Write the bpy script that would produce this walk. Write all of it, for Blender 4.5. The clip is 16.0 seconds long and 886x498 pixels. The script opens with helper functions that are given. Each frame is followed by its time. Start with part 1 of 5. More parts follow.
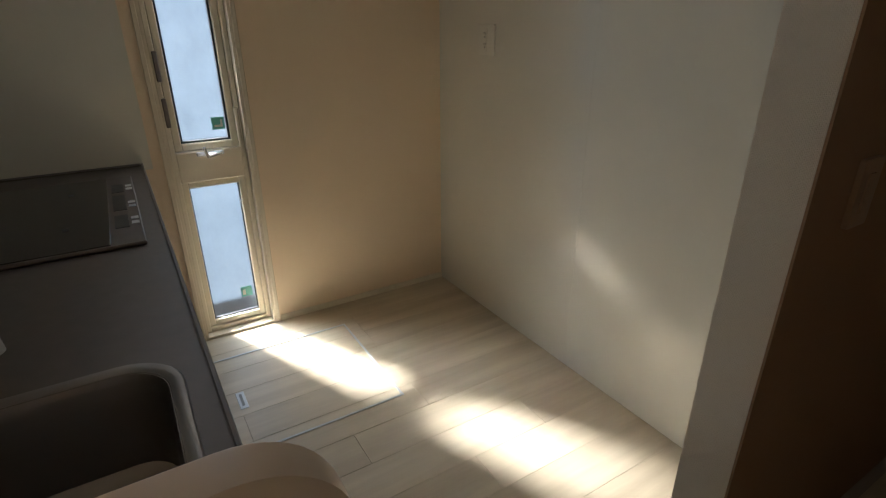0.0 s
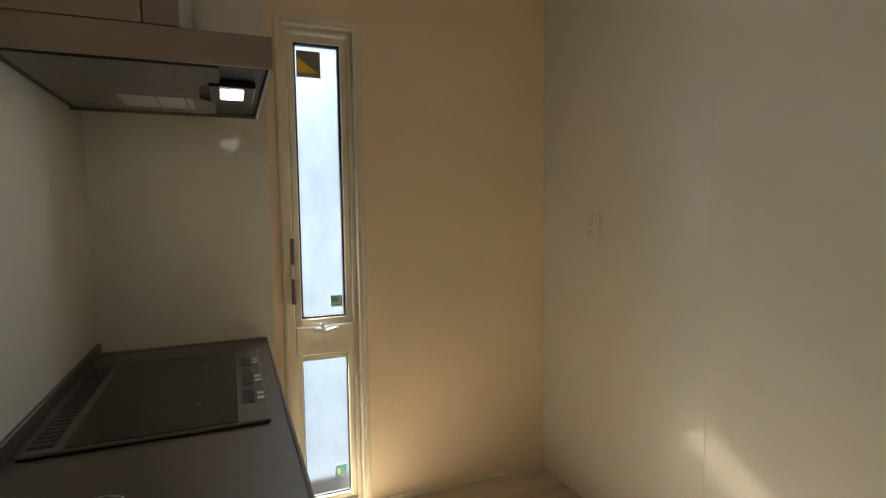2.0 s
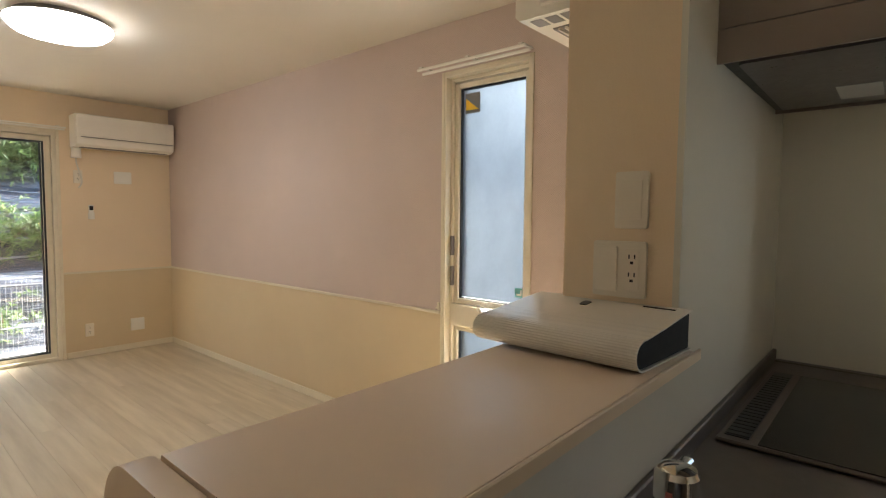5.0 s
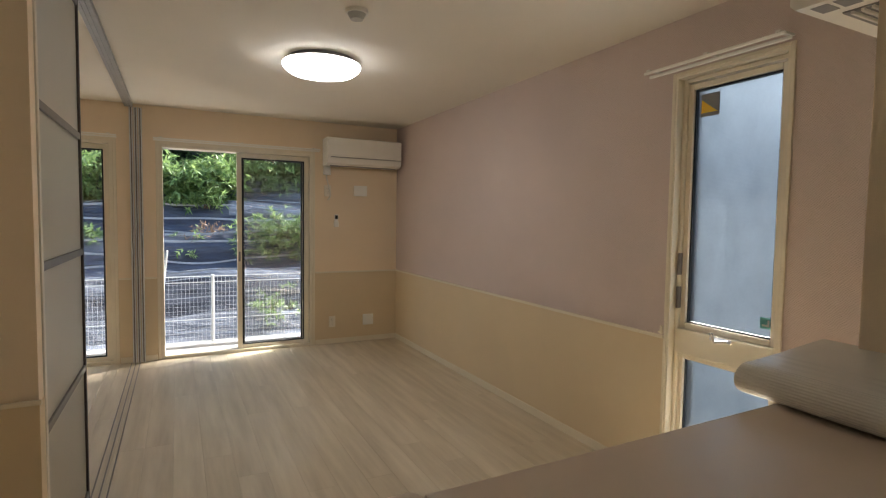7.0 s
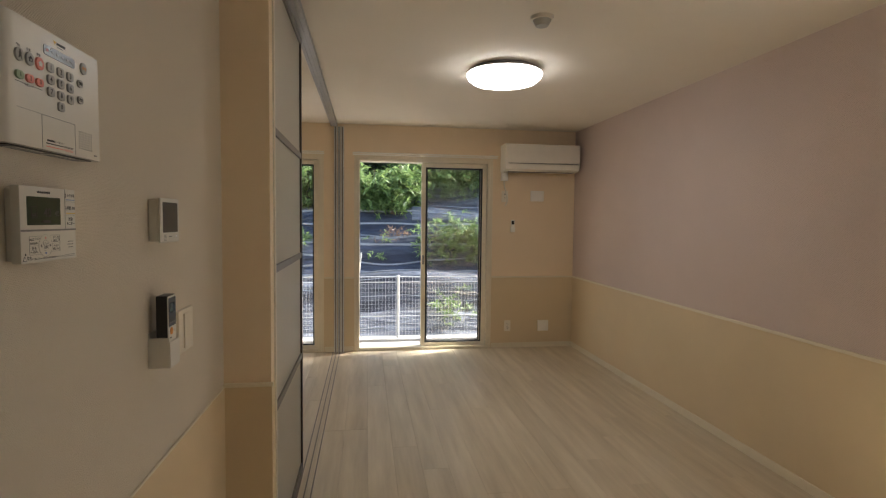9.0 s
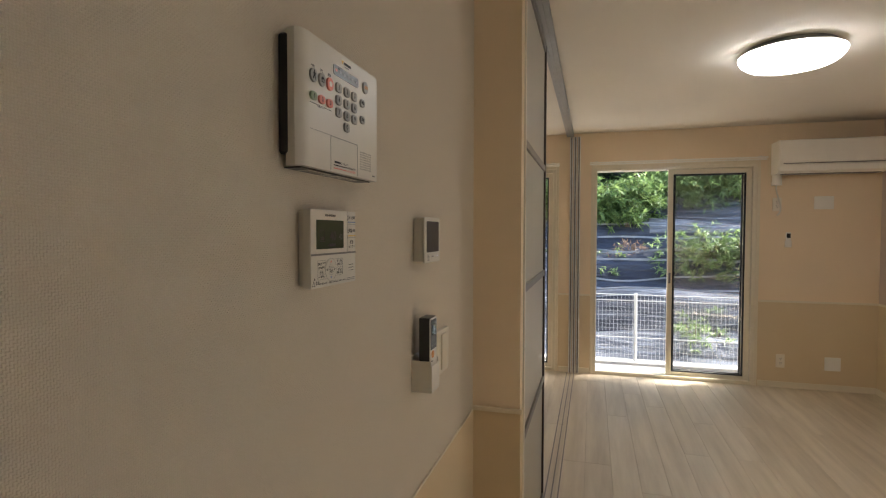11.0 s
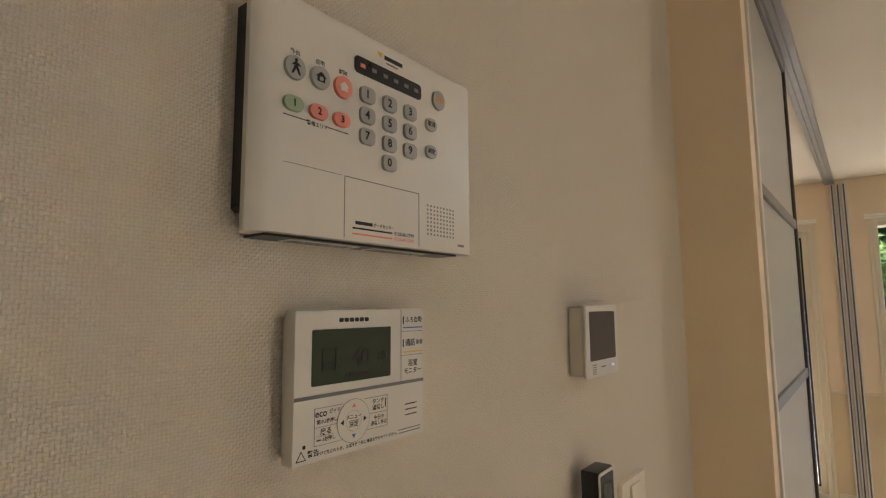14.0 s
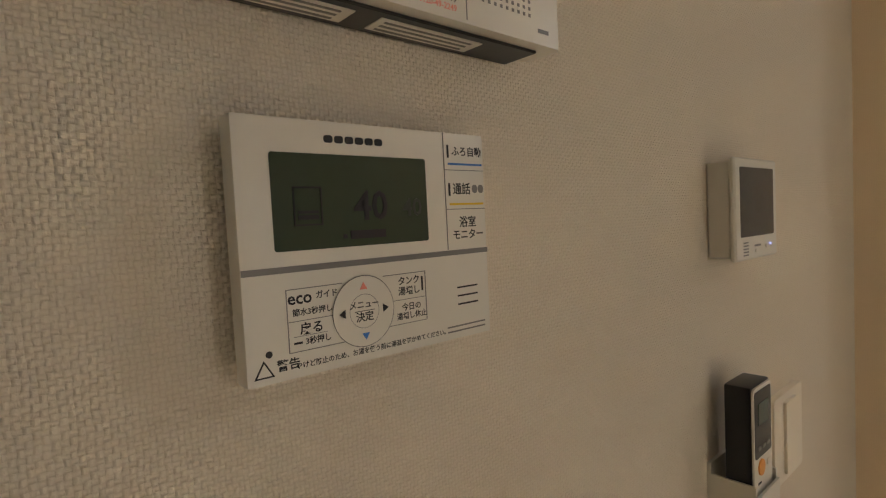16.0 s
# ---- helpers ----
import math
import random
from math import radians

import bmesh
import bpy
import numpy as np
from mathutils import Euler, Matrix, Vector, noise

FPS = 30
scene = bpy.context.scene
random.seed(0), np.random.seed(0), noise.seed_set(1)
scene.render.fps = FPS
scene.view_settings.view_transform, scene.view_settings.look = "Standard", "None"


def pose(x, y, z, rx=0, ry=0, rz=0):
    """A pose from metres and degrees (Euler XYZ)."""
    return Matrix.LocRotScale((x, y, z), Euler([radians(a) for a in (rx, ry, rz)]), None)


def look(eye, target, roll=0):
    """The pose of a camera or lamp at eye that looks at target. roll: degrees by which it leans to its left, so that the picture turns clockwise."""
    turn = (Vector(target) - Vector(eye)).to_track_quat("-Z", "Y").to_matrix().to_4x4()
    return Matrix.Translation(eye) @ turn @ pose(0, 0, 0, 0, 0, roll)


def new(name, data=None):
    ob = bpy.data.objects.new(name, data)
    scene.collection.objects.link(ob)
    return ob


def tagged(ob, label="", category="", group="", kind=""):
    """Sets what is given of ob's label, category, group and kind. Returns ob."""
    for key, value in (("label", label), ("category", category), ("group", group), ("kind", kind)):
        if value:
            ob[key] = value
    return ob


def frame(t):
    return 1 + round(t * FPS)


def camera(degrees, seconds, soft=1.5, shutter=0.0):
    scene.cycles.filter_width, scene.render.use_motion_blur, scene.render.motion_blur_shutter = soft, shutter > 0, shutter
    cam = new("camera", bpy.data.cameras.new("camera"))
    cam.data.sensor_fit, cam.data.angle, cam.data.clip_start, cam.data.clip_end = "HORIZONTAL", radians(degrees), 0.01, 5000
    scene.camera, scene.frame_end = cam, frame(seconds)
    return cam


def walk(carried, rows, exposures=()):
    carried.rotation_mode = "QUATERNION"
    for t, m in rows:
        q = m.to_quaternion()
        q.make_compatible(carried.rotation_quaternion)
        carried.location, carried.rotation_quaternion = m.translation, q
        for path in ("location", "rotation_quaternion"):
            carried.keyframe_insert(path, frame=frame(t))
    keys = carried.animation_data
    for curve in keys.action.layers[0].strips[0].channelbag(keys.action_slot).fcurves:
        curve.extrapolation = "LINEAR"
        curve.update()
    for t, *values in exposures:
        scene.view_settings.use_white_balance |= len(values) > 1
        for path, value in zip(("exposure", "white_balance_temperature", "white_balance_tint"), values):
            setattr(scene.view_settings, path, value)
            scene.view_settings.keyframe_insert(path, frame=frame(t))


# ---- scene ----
cam = camera(80.6, 16.0, soft=1.2)
EXPOSURES = [(0, 2.38, 6150, 10), (0.5, 2.34, 6600, 10), (1, 2.45, 6900, 10), (2, 2.9, 6950, 10), (3, 3.03, 7000, 10), (4, 2.97, 7000, 10), (5, 2.95, 6700, 9), (7.5, 2.18, 6500, 9), (9, 2.18, 6700, 10), (11.5, 2.43, 6600, 10), (13, 2.58, 6600, 10), (14, 2.72, 6600, 10), (15, 2.56, 6750, 10), (16, 2.52, 6850, 10)]
PATH = [
    (0, (-2.277, 1.378, 1.301), (-0.707, 0.419, 0.516), -0.3),
    (0.5, (-2.286, 1.399, 1.301), (-0.627, 0.373, 0.858), -0.5),
    (1, (-2.288, 1.386, 1.336), (-0.588, 0.357, 1.111), -0.3),
    (1.5, (-2.269, 1.412, 1.351), (-0.507, 0.48, 1.181), -0.5),
    (2, (-2.234, 1.452, 1.342), (-0.388, 0.701, 1.186), -0.7),
    (2.5, (-2.21, 1.485, 1.348), (-0.273, 0.999, 1.227), -0.8),
    (3, (-2.178, 1.49, 1.34), (-0.18, 1.454, 1.257), -0.8),
    (3.5, (-2.17, 1.457, 1.331), (-0.228, 1.926, 1.235), -0.3),
    (4, (-2.173, 1.46, 1.326), (-0.351, 2.268, 1.158), -0.0),
    (4.5, (-2.188, 1.513, 1.331), (-0.51, 2.591, 1.187), 0.4),
    (5, (-2.211, 1.593, 1.329), (-0.707, 2.906, 1.205), 0.5),
    (7.5, (-2.246, 1.681, 1.385), (-1.474, 3.523, 1.271), 0.9),
    (8, (-2.259, 1.69, 1.389), (-1.635, 3.587, 1.276), 0.9),
    (8.5, (-2.267, 1.695, 1.394), (-1.806, 3.638, 1.281), 0.8),
    (9, (-2.285, 1.703, 1.395), (-1.994, 3.679, 1.286), 0.6),
    (11.5, (-2.421, 1.996, 1.418), (-3.11, 3.874, 1.399), -0.5),
    (12, (-2.438, 2.14, 1.442), (-3.243, 3.968, 1.543), -0.9),
    (12.5, (-2.443, 2.242, 1.456), (-3.458, 3.953, 1.661), -0.4),
    (13, (-2.448, 2.273, 1.458), (-3.576, 3.905, 1.707), -0.2),
    (13.5, (-2.444, 2.279, 1.453), (-3.605, 3.89, 1.694), -0.5),
    (14, (-2.443, 2.298, 1.442), (-3.694, 3.843, 1.66), -0.4),
    (14.5, (-2.465, 2.335, 1.43), (-3.823, 3.801, 1.518), -1.1),
    (15, (-2.507, 2.367, 1.395), (-3.957, 3.744, 1.36), -2.1),
    (15.5, (-2.545, 2.421, 1.391), (-4.034, 3.755, 1.31), -2.6),
    (16, (-2.561, 2.459, 1.391), (-4.075, 3.762, 1.287), -2.9),
]
walk(cam, [(t, look(*p)) for t, *p in PATH], EXPOSURES)

# ---- light ----
world = bpy.data.worlds.new("world")
scene.world = world
world.use_nodes = True
wn = world.node_tree
sky = wn.nodes.new("ShaderNodeTexSky")
sky.sky_type = "NISHITA"
sky.sun_disc = False
sky.sun_elevation = radians(37)
sky.sun_rotation = radians(63)
wn.links.new(sky.outputs[0], wn.nodes["Background"].inputs[0])
wn.nodes["Background"].inputs[1].default_value = 0.15

SUN_WAY = Vector((-0.82, -0.41, -0.69)).normalized()
sun = new("sun", bpy.data.lights.new("sun", "SUN"))
sun.data.energy = 5.0
sun.data.angle = radians(8.0)
sun.data.color = (1.0, 0.985, 0.95)
sun.rotation_mode = "QUATERNION"
sun.rotation_quaternion = SUN_WAY.to_track_quat("-Z", "Y")



def window_lamp(name, at, way, w, h, watts, color):
    """Daylight in a window's opening, in place of the sky's light."""
    ob = new(name, bpy.data.lights.new(name, "AREA"))
    ob.data.shape, ob.data.size, ob.data.size_y = "RECTANGLE", w, h
    ob.data.energy, ob.data.color = watts, color
    ob.matrix_world = look(at, Vector(at) + Vector(way))
    return ob


window_lamp("daylight_kitchen_window", (0.150, 1.063, 1.07), (-1, 0, 0), 0.24, 1.95, 1.15, (0.80, 0.90, 1.0))
window_lamp("daylight_side_window", (0.150, 3.24, 1.07), (-1, 0, 0), 0.46, 1.95, 0.95, (0.80, 0.90, 1.0))

CEILING = 2.382
FAR = 7.255      # garden wall
WEST = -2.80     # wall with the controls
LAMP = (-1.40, 5.06)


# ---- materials ----
def nodes_of(name):
    m = bpy.data.materials.new(name)
    m.use_nodes = True
    nt = m.node_tree
    return m, nt, nt.nodes["Principled BSDF"]


def ramp(nt, src, a, b, lo=0.3, hi=0.7):
    r = nt.nodes.new("ShaderNodeValToRGB")
    r.color_ramp.elements[0].position, r.color_ramp.elements[1].position = lo, hi
    r.color_ramp.elements[0].color, r.color_ramp.elements[1].color = (*a, 1), (*b, 1)
    nt.links.new(src, r.inputs[0])
    return r.outputs[0]


def coords(nt, scale=(1, 1, 1), rot=(0, 0, 0)):
    tc = nt.nodes.new("ShaderNodeTexCoord")
    mp = nt.nodes.new("ShaderNodeMapping")
    mp.inputs["Scale"].default_value = scale
    mp.inputs["Rotation"].default_value = rot
    nt.links.new(tc.outputs["Object"], mp.inputs[0])
    return mp.outputs[0]


def noise_tex(nt, vec, scale, detail=3, rough=0.55):
    n = nt.nodes.new("ShaderNodeTexNoise")
    n.inputs["Scale"].default_value, n.inputs["Detail"].default_value, n.inputs["Roughness"].default_value = scale, detail, rough
    nt.links.new(vec, n.inputs["Vector"])
    return n.outputs[0]


def maths(nt, op, a, b):
    n = nt.nodes.new("ShaderNodeMath")
    n.operation = op
    for i, v in enumerate((a, b)):
        if isinstance(v, (int, float)):
            n.inputs[i].default_value = v
        else:
            nt.links.new(v, n.inputs[i])
    return n.outputs[0]


def bump(nt, bsdf, height, strength, distance):
    b = nt.nodes.new("ShaderNodeBump")
    b.inputs["Strength"].default_value, b.inputs["Distance"].default_value = strength, distance
    nt.links.new(height, b.inputs["Height"])
    nt.links.new(b.outputs[0], bsdf.inputs["Normal"])


def plain(name, color, rough=0.5, metal=0.0, vary=0.06, scale=12, bump_size=0.0, bump_scale=300, coat=0.0):
    """Painted, plastic or metal surface with faint blotches and fine relief."""
    m, nt, b = nodes_of(name)
    v = coords(nt)
    n = noise_tex(nt, v, scale, 4)
    lo = tuple(c * (1 - vary) for c in color)
    hi = tuple(min(1, c * (1 + vary)) for c in color)
    nt.links.new(ramp(nt, n, lo, hi), b.inputs["Base Color"])
    r = maths(nt, "MULTIPLY_ADD", noise_tex(nt, v, scale * 4, 2), 0.12)
    r.node.inputs[2].default_value = max(0.02, rough - 0.06)
    nt.links.new(r, b.inputs["Roughness"])
    b.inputs["Metallic"].default_value = metal
    b.inputs["Coat Weight"].default_value = coat
    if bump_size:
        bump(nt, b, noise_tex(nt, v, bump_scale, 3), 0.5, bump_size)
    return m


def wallpaper(name, color, cell=0.0035, depth=0.0006, vary=0.03, rough=0.85, slub=0.5, loose=False):
    """Embossed vinyl wallpaper: a loose basket weave of threads with slubs."""
    m, nt, b = nodes_of(name)
    v = coords(nt)
    warp = nt.nodes.new("ShaderNodeVectorMath")
    warp.operation = "MULTIPLY_ADD"
    wob = nt.nodes.new("ShaderNodeTexNoise")
    wob.inputs["Scale"].default_value = 0.28 / cell
    nt.links.new(v, wob.inputs["Vector"])
    nt.links.new(wob.outputs["Color"], warp.inputs[0])
    warp.inputs[1].default_value = (cell * (0.8 if loose else 1.5),) * 3
    nt.links.new(v, warp.inputs[2])
    sep = nt.nodes.new("ShaderNodeSeparateXYZ")
    nt.links.new(warp.outputs[0], sep.inputs[0])
    across = maths(nt, "ADD", sep.outputs[0], sep.outputs[1])
    k = 2 * math.pi / cell
    h1 = maths(nt, "SINE", maths(nt, "MULTIPLY", across, k), 0)
    h2 = maths(nt, "SINE", maths(nt, "MULTIPLY", sep.outputs[2], k), 0)
    weave = maths(nt, "MULTIPLY", h1, h2)
    if loose:
        # threads over and under: a checker of upright and level strands
        cell_at = nt.nodes.new("ShaderNodeCombineXYZ")
        nt.links.new(across, cell_at.inputs[0])
        cell_at.inputs[1].default_value = cell * 0.5
        nt.links.new(sep.outputs[2], cell_at.inputs[2])
        check = nt.nodes.new("ShaderNodeTexChecker")
        check.inputs["Scale"].default_value = 1 / cell
        nt.links.new(cell_at.outputs[0], check.inputs["Vector"])
        upright = maths(nt, "ABSOLUTE", maths(nt, "SINE", maths(nt, "MULTIPLY", across, k / 2), 0), 0)
        level = maths(nt, "ABSOLUTE", maths(nt, "SINE", maths(nt, "MULTIPLY", sep.outputs[2], k / 2), 0), 0)
        strand = nt.nodes.new("ShaderNodeMix")
        nt.links.new(check.outputs["Fac"], strand.inputs["Factor"])
        nt.links.new(upright, strand.inputs["A"])
        nt.links.new(level, strand.inputs["B"])
        a1 = noise_tex(nt, coords(nt, (1, 1, 0.4)), 2.2 / cell, 2)
        a2 = noise_tex(nt, coords(nt, (0.4, 0.4, 1)), 2.2 / cell, 2)
        b_in = maths(nt, "MULTIPLY_ADD", maths(nt, "MAXIMUM", a1, a2), 0.55)
        nt.links.new(maths(nt, "MULTIPLY", strand.outputs["Result"], 0.42), b_in.node.inputs[2])
        height = b_in
    fine = noise_tex(nt, v, 0.9 / cell, 4, 0.7)
    if not loose:
        height = maths(nt, "ADD", maths(nt, "MULTIPLY", weave, 0.35), maths(nt, "MULTIPLY", fine, slub * 2))
    bump(nt, b, height, 1.0, depth)
    big = noise_tex(nt, v, 1.7, 4)
    lo = tuple(c * (1 - vary) for c in color)
    hi = tuple(min(1, c * (1 + vary)) for c in color)
    tone = ramp(nt, big, lo, hi)
    if loose:
        # Shade between the threads put into the colour: low relief is darker.
        mix = nt.nodes.new("ShaderNodeMix")
        mix.data_type, mix.blend_type = "RGBA", "MULTIPLY"
        mix.inputs[0].default_value = 1.0
        nt.links.new(tone, mix.inputs["A"])
        nt.links.new(ramp(nt, b_in, (0.94, 0.93, 0.915), (1, 1, 1), 0.42, 0.72), mix.inputs["B"])
        tone = mix.outputs["Result"]
    nt.links.new(tone, b.inputs["Base Color"])
    b.inputs["Roughness"].default_value = rough
    b.inputs["Specular IOR Level"].default_value = 0.3
    return m


def wood_floor(name):
    """Whitewashed wood planks: long soft grain, each plank with its own tone."""
    m, nt, b = nodes_of(name)
    info = nt.nodes.new("ShaderNodeObjectInfo")
    tc = nt.nodes.new("ShaderNodeTexCoord")
    add = nt.nodes.new("ShaderNodeVectorMath")
    add.operation = "MULTIPLY_ADD"
    cmb = nt.nodes.new("ShaderNodeCombineXYZ")
    for i in range(3):
        nt.links.new(info.outputs["Random"], cmb.inputs[i])
    nt.links.new(cmb.outputs[0], add.inputs[0])
    add.inputs[1].default_value = (17, 31, 7)
    nt.links.new(tc.outputs["Object"], add.inputs[2])
    mp = nt.nodes.new("ShaderNodeMapping")
    mp.inputs["Scale"].default_value = (6.5, 0.5, 1)
    nt.links.new(add.outputs[0], mp.inputs[0])
    grain = noise_tex(nt, mp.outputs[0], 2.0, 6, 0.6)
    tone = ramp(nt, grain, (0.53, 0.43, 0.30), (0.74, 0.635, 0.475), 0.28, 0.72)
    mix = nt.nodes.new("ShaderNodeMix")
    mix.data_type, mix.blend_type = "RGBA", "MULTIPLY"
    mix.inputs[0].default_value = 1.0
    nt.links.new(tone, mix.inputs["A"])
    nt.links.new(ramp(nt, info.outputs["Random"], (0.93, 0.92, 0.90), (1, 1, 1), 0.0, 1.0), mix.inputs["B"])
    nt.links.new(mix.outputs["Result"], b.inputs["Base Color"])
    mp2 = nt.nodes.new("ShaderNodeMapping")
    mp2.inputs["Scale"].default_value = (60, 3, 1)
    nt.links.new(add.outputs[0], mp2.inputs[0])
    fine = noise_tex(nt, mp2.outputs[0], 6.0, 4)
    bump(nt, b, fine, 0.25, 0.0006)
    r = maths(nt, "MULTIPLY_ADD", fine, 0.2)
    r.node.inputs[2].default_value = 0.30
    nt.links.new(r, b.inputs["Roughness"])
    return m


def emitter(name, color, strength):
    m, nt, b = nodes_of(name)
    b.inputs["Base Color"].default_value = (0.9, 0.9, 0.9, 1)
    b.inputs["Emission Color"].default_value = (*color, 1)
    b.inputs["Emission Strength"].default_value = strength
    return m


def glass(name, rough=0.0, tint=(1, 1, 1), wet=False):
    m, nt, b = nodes_of(name)
    b.inputs["Base Color"].default_value = (*tint, 1)
    b.inputs["Transmission Weight"].default_value = 1.0
    b.inputs["Roughness"].default_value = rough
    b.inputs["IOR"].default_value = 1.45 if not rough else 1.3
    if wet:
        v = coords(nt, (1, 1.5, 0.9))
        n = noise_tex(nt, v, 3.0, 5, 0.65)
        nt.links.new(ramp(nt, n, (rough - 0.12,) * 3, (rough + 0.2,) * 3), b.inputs["Roughness"])
        damp = noise_tex(nt, coords(nt, (1, 1.3, 0.9)), 6.0, 6, 0.7)
        nt.links.new(ramp(nt, damp, tuple(c * 0.86 for c in tint), tuple(c * 1.10 for c in tint), 0.35, 0.72), b.inputs["Base Color"])
        sep = nt.nodes.new("ShaderNodeSeparateXYZ")
        nt.links.new(coords(nt), sep.inputs[0])
        rib = maths(nt, "SINE", maths(nt, "MULTIPLY", sep.outputs[2], 2 * math.pi / 0.006), 0)
        both = maths(nt, "ADD", maths(nt, "MULTIPLY", rib, 0.4), noise_tex(nt, coords(nt), 420, 2))
        bump(nt, b, both, 0.35, 0.0004)
    return m


def stone_slope(name, lo, hi, a=0.42, c=0.78):
    """Woven black weed sheet, dusty along its laps; bleaching and sunlit streaks painted in."""
    m, nt, b = nodes_of(name)
    v = coords(nt, (0.25, 1, 2.2))
    n = noise_tex(nt, v, 2.2, 6, 0.65)
    nt.links.new(ramp(nt, n, lo, hi, a, c), b.inputs["Base Color"])
    b.inputs["Roughness"].default_value = 0.55
    bump(nt, b, noise_tex(nt, coords(nt, (0.6, 1, 3)), 3, 5), 0.9, 0.12)
    return m


def leafy(name, lo, hi):
    """Leaves: half of the light that falls on them shines through."""
    m, nt, b = nodes_of(name)
    g = nt.nodes.new("ShaderNodeNewGeometry")
    nt.links.new(ramp(nt, g.outputs["Random Per Island"], lo, hi, 0.0, 1.0), b.inputs["Base Color"])
    b.inputs["Roughness"].default_value = 0.45
    out = nt.nodes["Material Output"]
    thin = nt.nodes.new("ShaderNodeBsdfTranslucent")
    nt.links.new(b.inputs["Base Color"].links[0].from_socket, thin.inputs["Color"])
    both = nt.nodes.new("ShaderNodeMixShader")
    both.inputs[0].default_value = 0.45
    nt.links.new(b.outputs[0], both.inputs[1])
    nt.links.new(thin.outputs[0], both.inputs[2])
    nt.links.new(both.outputs[0], out.inputs["Surface"])
    return m


PAPER_WHITE = wallpaper("paper_white", (0.83, 0.74, 0.61), 0.0026, 0.0016, 0.02, loose=True)
PAPER_CREAM = wallpaper("paper_cream", (0.90, 0.735, 0.535), 0.0026, 0.0004, loose=True)
PAPER_PINK = wallpaper("paper_pink", (0.66, 0.53, 0.47), 0.011, 0.0022, 0.03)
PAPER_YELLOW = wallpaper("paper_yellow", (0.72, 0.575, 0.375), 0.004, 0.0004)
# Paper of the unlit hall: the shade is put into the colour as brown.
PAPER_SHADED = wallpaper("paper_shaded", (0.34, 0.20, 0.11), 0.004, 0.0005)
PAPER_CEILING = wallpaper("paper_ceiling", (0.80, 0.73, 0.63), 0.006, 0.0006, 0.02)
PANEL_GLOSS = plain("panel_gloss", (0.77, 0.735, 0.635), 0.11, vary=0.015, scale=3, bump_size=0.0003, bump_scale=110)
FLOOR_WOOD = wood_floor("floor_wood")
JOINT = plain("joint", (0.42, 0.34, 0.26), 0.8)
TRIM = plain("trim", (0.80, 0.71, 0.55), 0.45, vary=0.02)
SASH = plain("sash", (0.78, 0.70, 0.55), 0.35, vary=0.03, coat=0.15)
PITCH = plain("matt_black", (0.004, 0.004, 0.004), 0.9, vary=0.1)
GASKET = plain("gasket", (0.012, 0.012, 0.013), 0.6)
STEEL = plain("steel", (0.20, 0.172, 0.152), 0.40, metal=0.8, vary=0.05, scale=30, bump_size=0.00006, bump_scale=900)
SINK_STEEL = plain("sink_steel", (0.36, 0.33, 0.30), 0.36, metal=1.0, vary=0.05)
HOB_FRAME = plain("hob_frame", (0.15, 0.122, 0.105), 0.4, metal=0.4, vary=0.03)
PLATE = plain("bright_white_plastic", (0.90, 0.86, 0.78), 0.35, vary=0.015)
BRONZE = plain("bronze", (0.29, 0.245, 0.215), 0.38, metal=0.5, vary=0.03)
CHROME = plain("chrome", (0.85, 0.85, 0.85), 0.07, metal=1.0, vary=0.02)
ALU = plain("aluminium", (0.66, 0.66, 0.66), 0.42, metal=0.75, vary=0.05)
TRACK = plain("track", (0.40, 0.39, 0.38), 0.4, metal=0.6, vary=0.05)
BINDER = plain("binder_white", (0.78, 0.74, 0.67), 0.17, vary=0.02)
DOOR_EDGE = plain("door_edge", (0.085, 0.066, 0.055), 0.4, metal=0.3, vary=0.05)
POST = plain("bright_aluminium", (0.76, 0.76, 0.75), 0.3, metal=0.1, vary=0.04)
STILE = plain("door_stile", (0.22, 0.19, 0.17), 0.35, metal=0.6, vary=0.05)
BLACK = plain("black", (0.012, 0.012, 0.013), 0.3, vary=0.1)
BLACK_GLASS = plain("black_glass", (0.012, 0.010, 0.009), 0.14, vary=0.1)
HOOD_DARK = plain("hood_dark", (0.012, 0.011, 0.010), 0.4, vary=0.1)
HOOD_PLATE = plain("hood_plate", (0.11, 0.10, 0.095), 0.3, metal=0.4)
WHITE = plain("white_plastic", (0.76, 0.72, 0.64), 0.35, vary=0.02)
IVORY = plain("ivory_plastic", (0.85, 0.77, 0.64), 0.35, vary=0.02)
LAMINATE = plain("laminate", (0.80, 0.645, 0.51), 0.36, vary=0.03, scale=5, bump_size=0.0001, bump_scale=600)
LAMINATE_EDGE = plain("laminate_edge", (0.76, 0.61, 0.43), 0.4, vary=0.03)
GREY = plain("grey", (0.22, 0.21, 0.20), 0.5)
BUTTON = plain("button_grey", (0.40, 0.385, 0.35), 0.4)
RED = plain("red_key", (0.84, 0.27, 0.21), 0.4)
GREEN = plain("green_key", (0.33, 0.42, 0.26), 0.4)
ORANGE = plain("orange_key", (0.75, 0.30, 0.05), 0.4)
YELLOW = plain("yellow", (0.85, 0.55, 0.03), 0.5)
TEAL = plain("teal", (0.16, 0.46, 0.40), 0.5)
BLUE = plain("blue", (0.05, 0.20, 0.55), 0.5)
INK = plain("ink", (0.014, 0.013, 0.013), 0.6)
LCD = plain("lcd", (0.040, 0.060, 0.034), 0.15, vary=0.05)
LCD_INK = plain("lcd_ink", (0.001, 0.001, 0.001), 0.6)
SCREEN = plain("screen", (0.06, 0.045, 0.036), 0.4)
FROST = glass("frosted_glass", 0.42, (0.128, 0.148, 0.164), wet=True)
CLEAR = glass("clear_glass", 0.0)
PANE_MILK = glass("milky_pane", 0.5, (0.80, 0.74, 0.63))
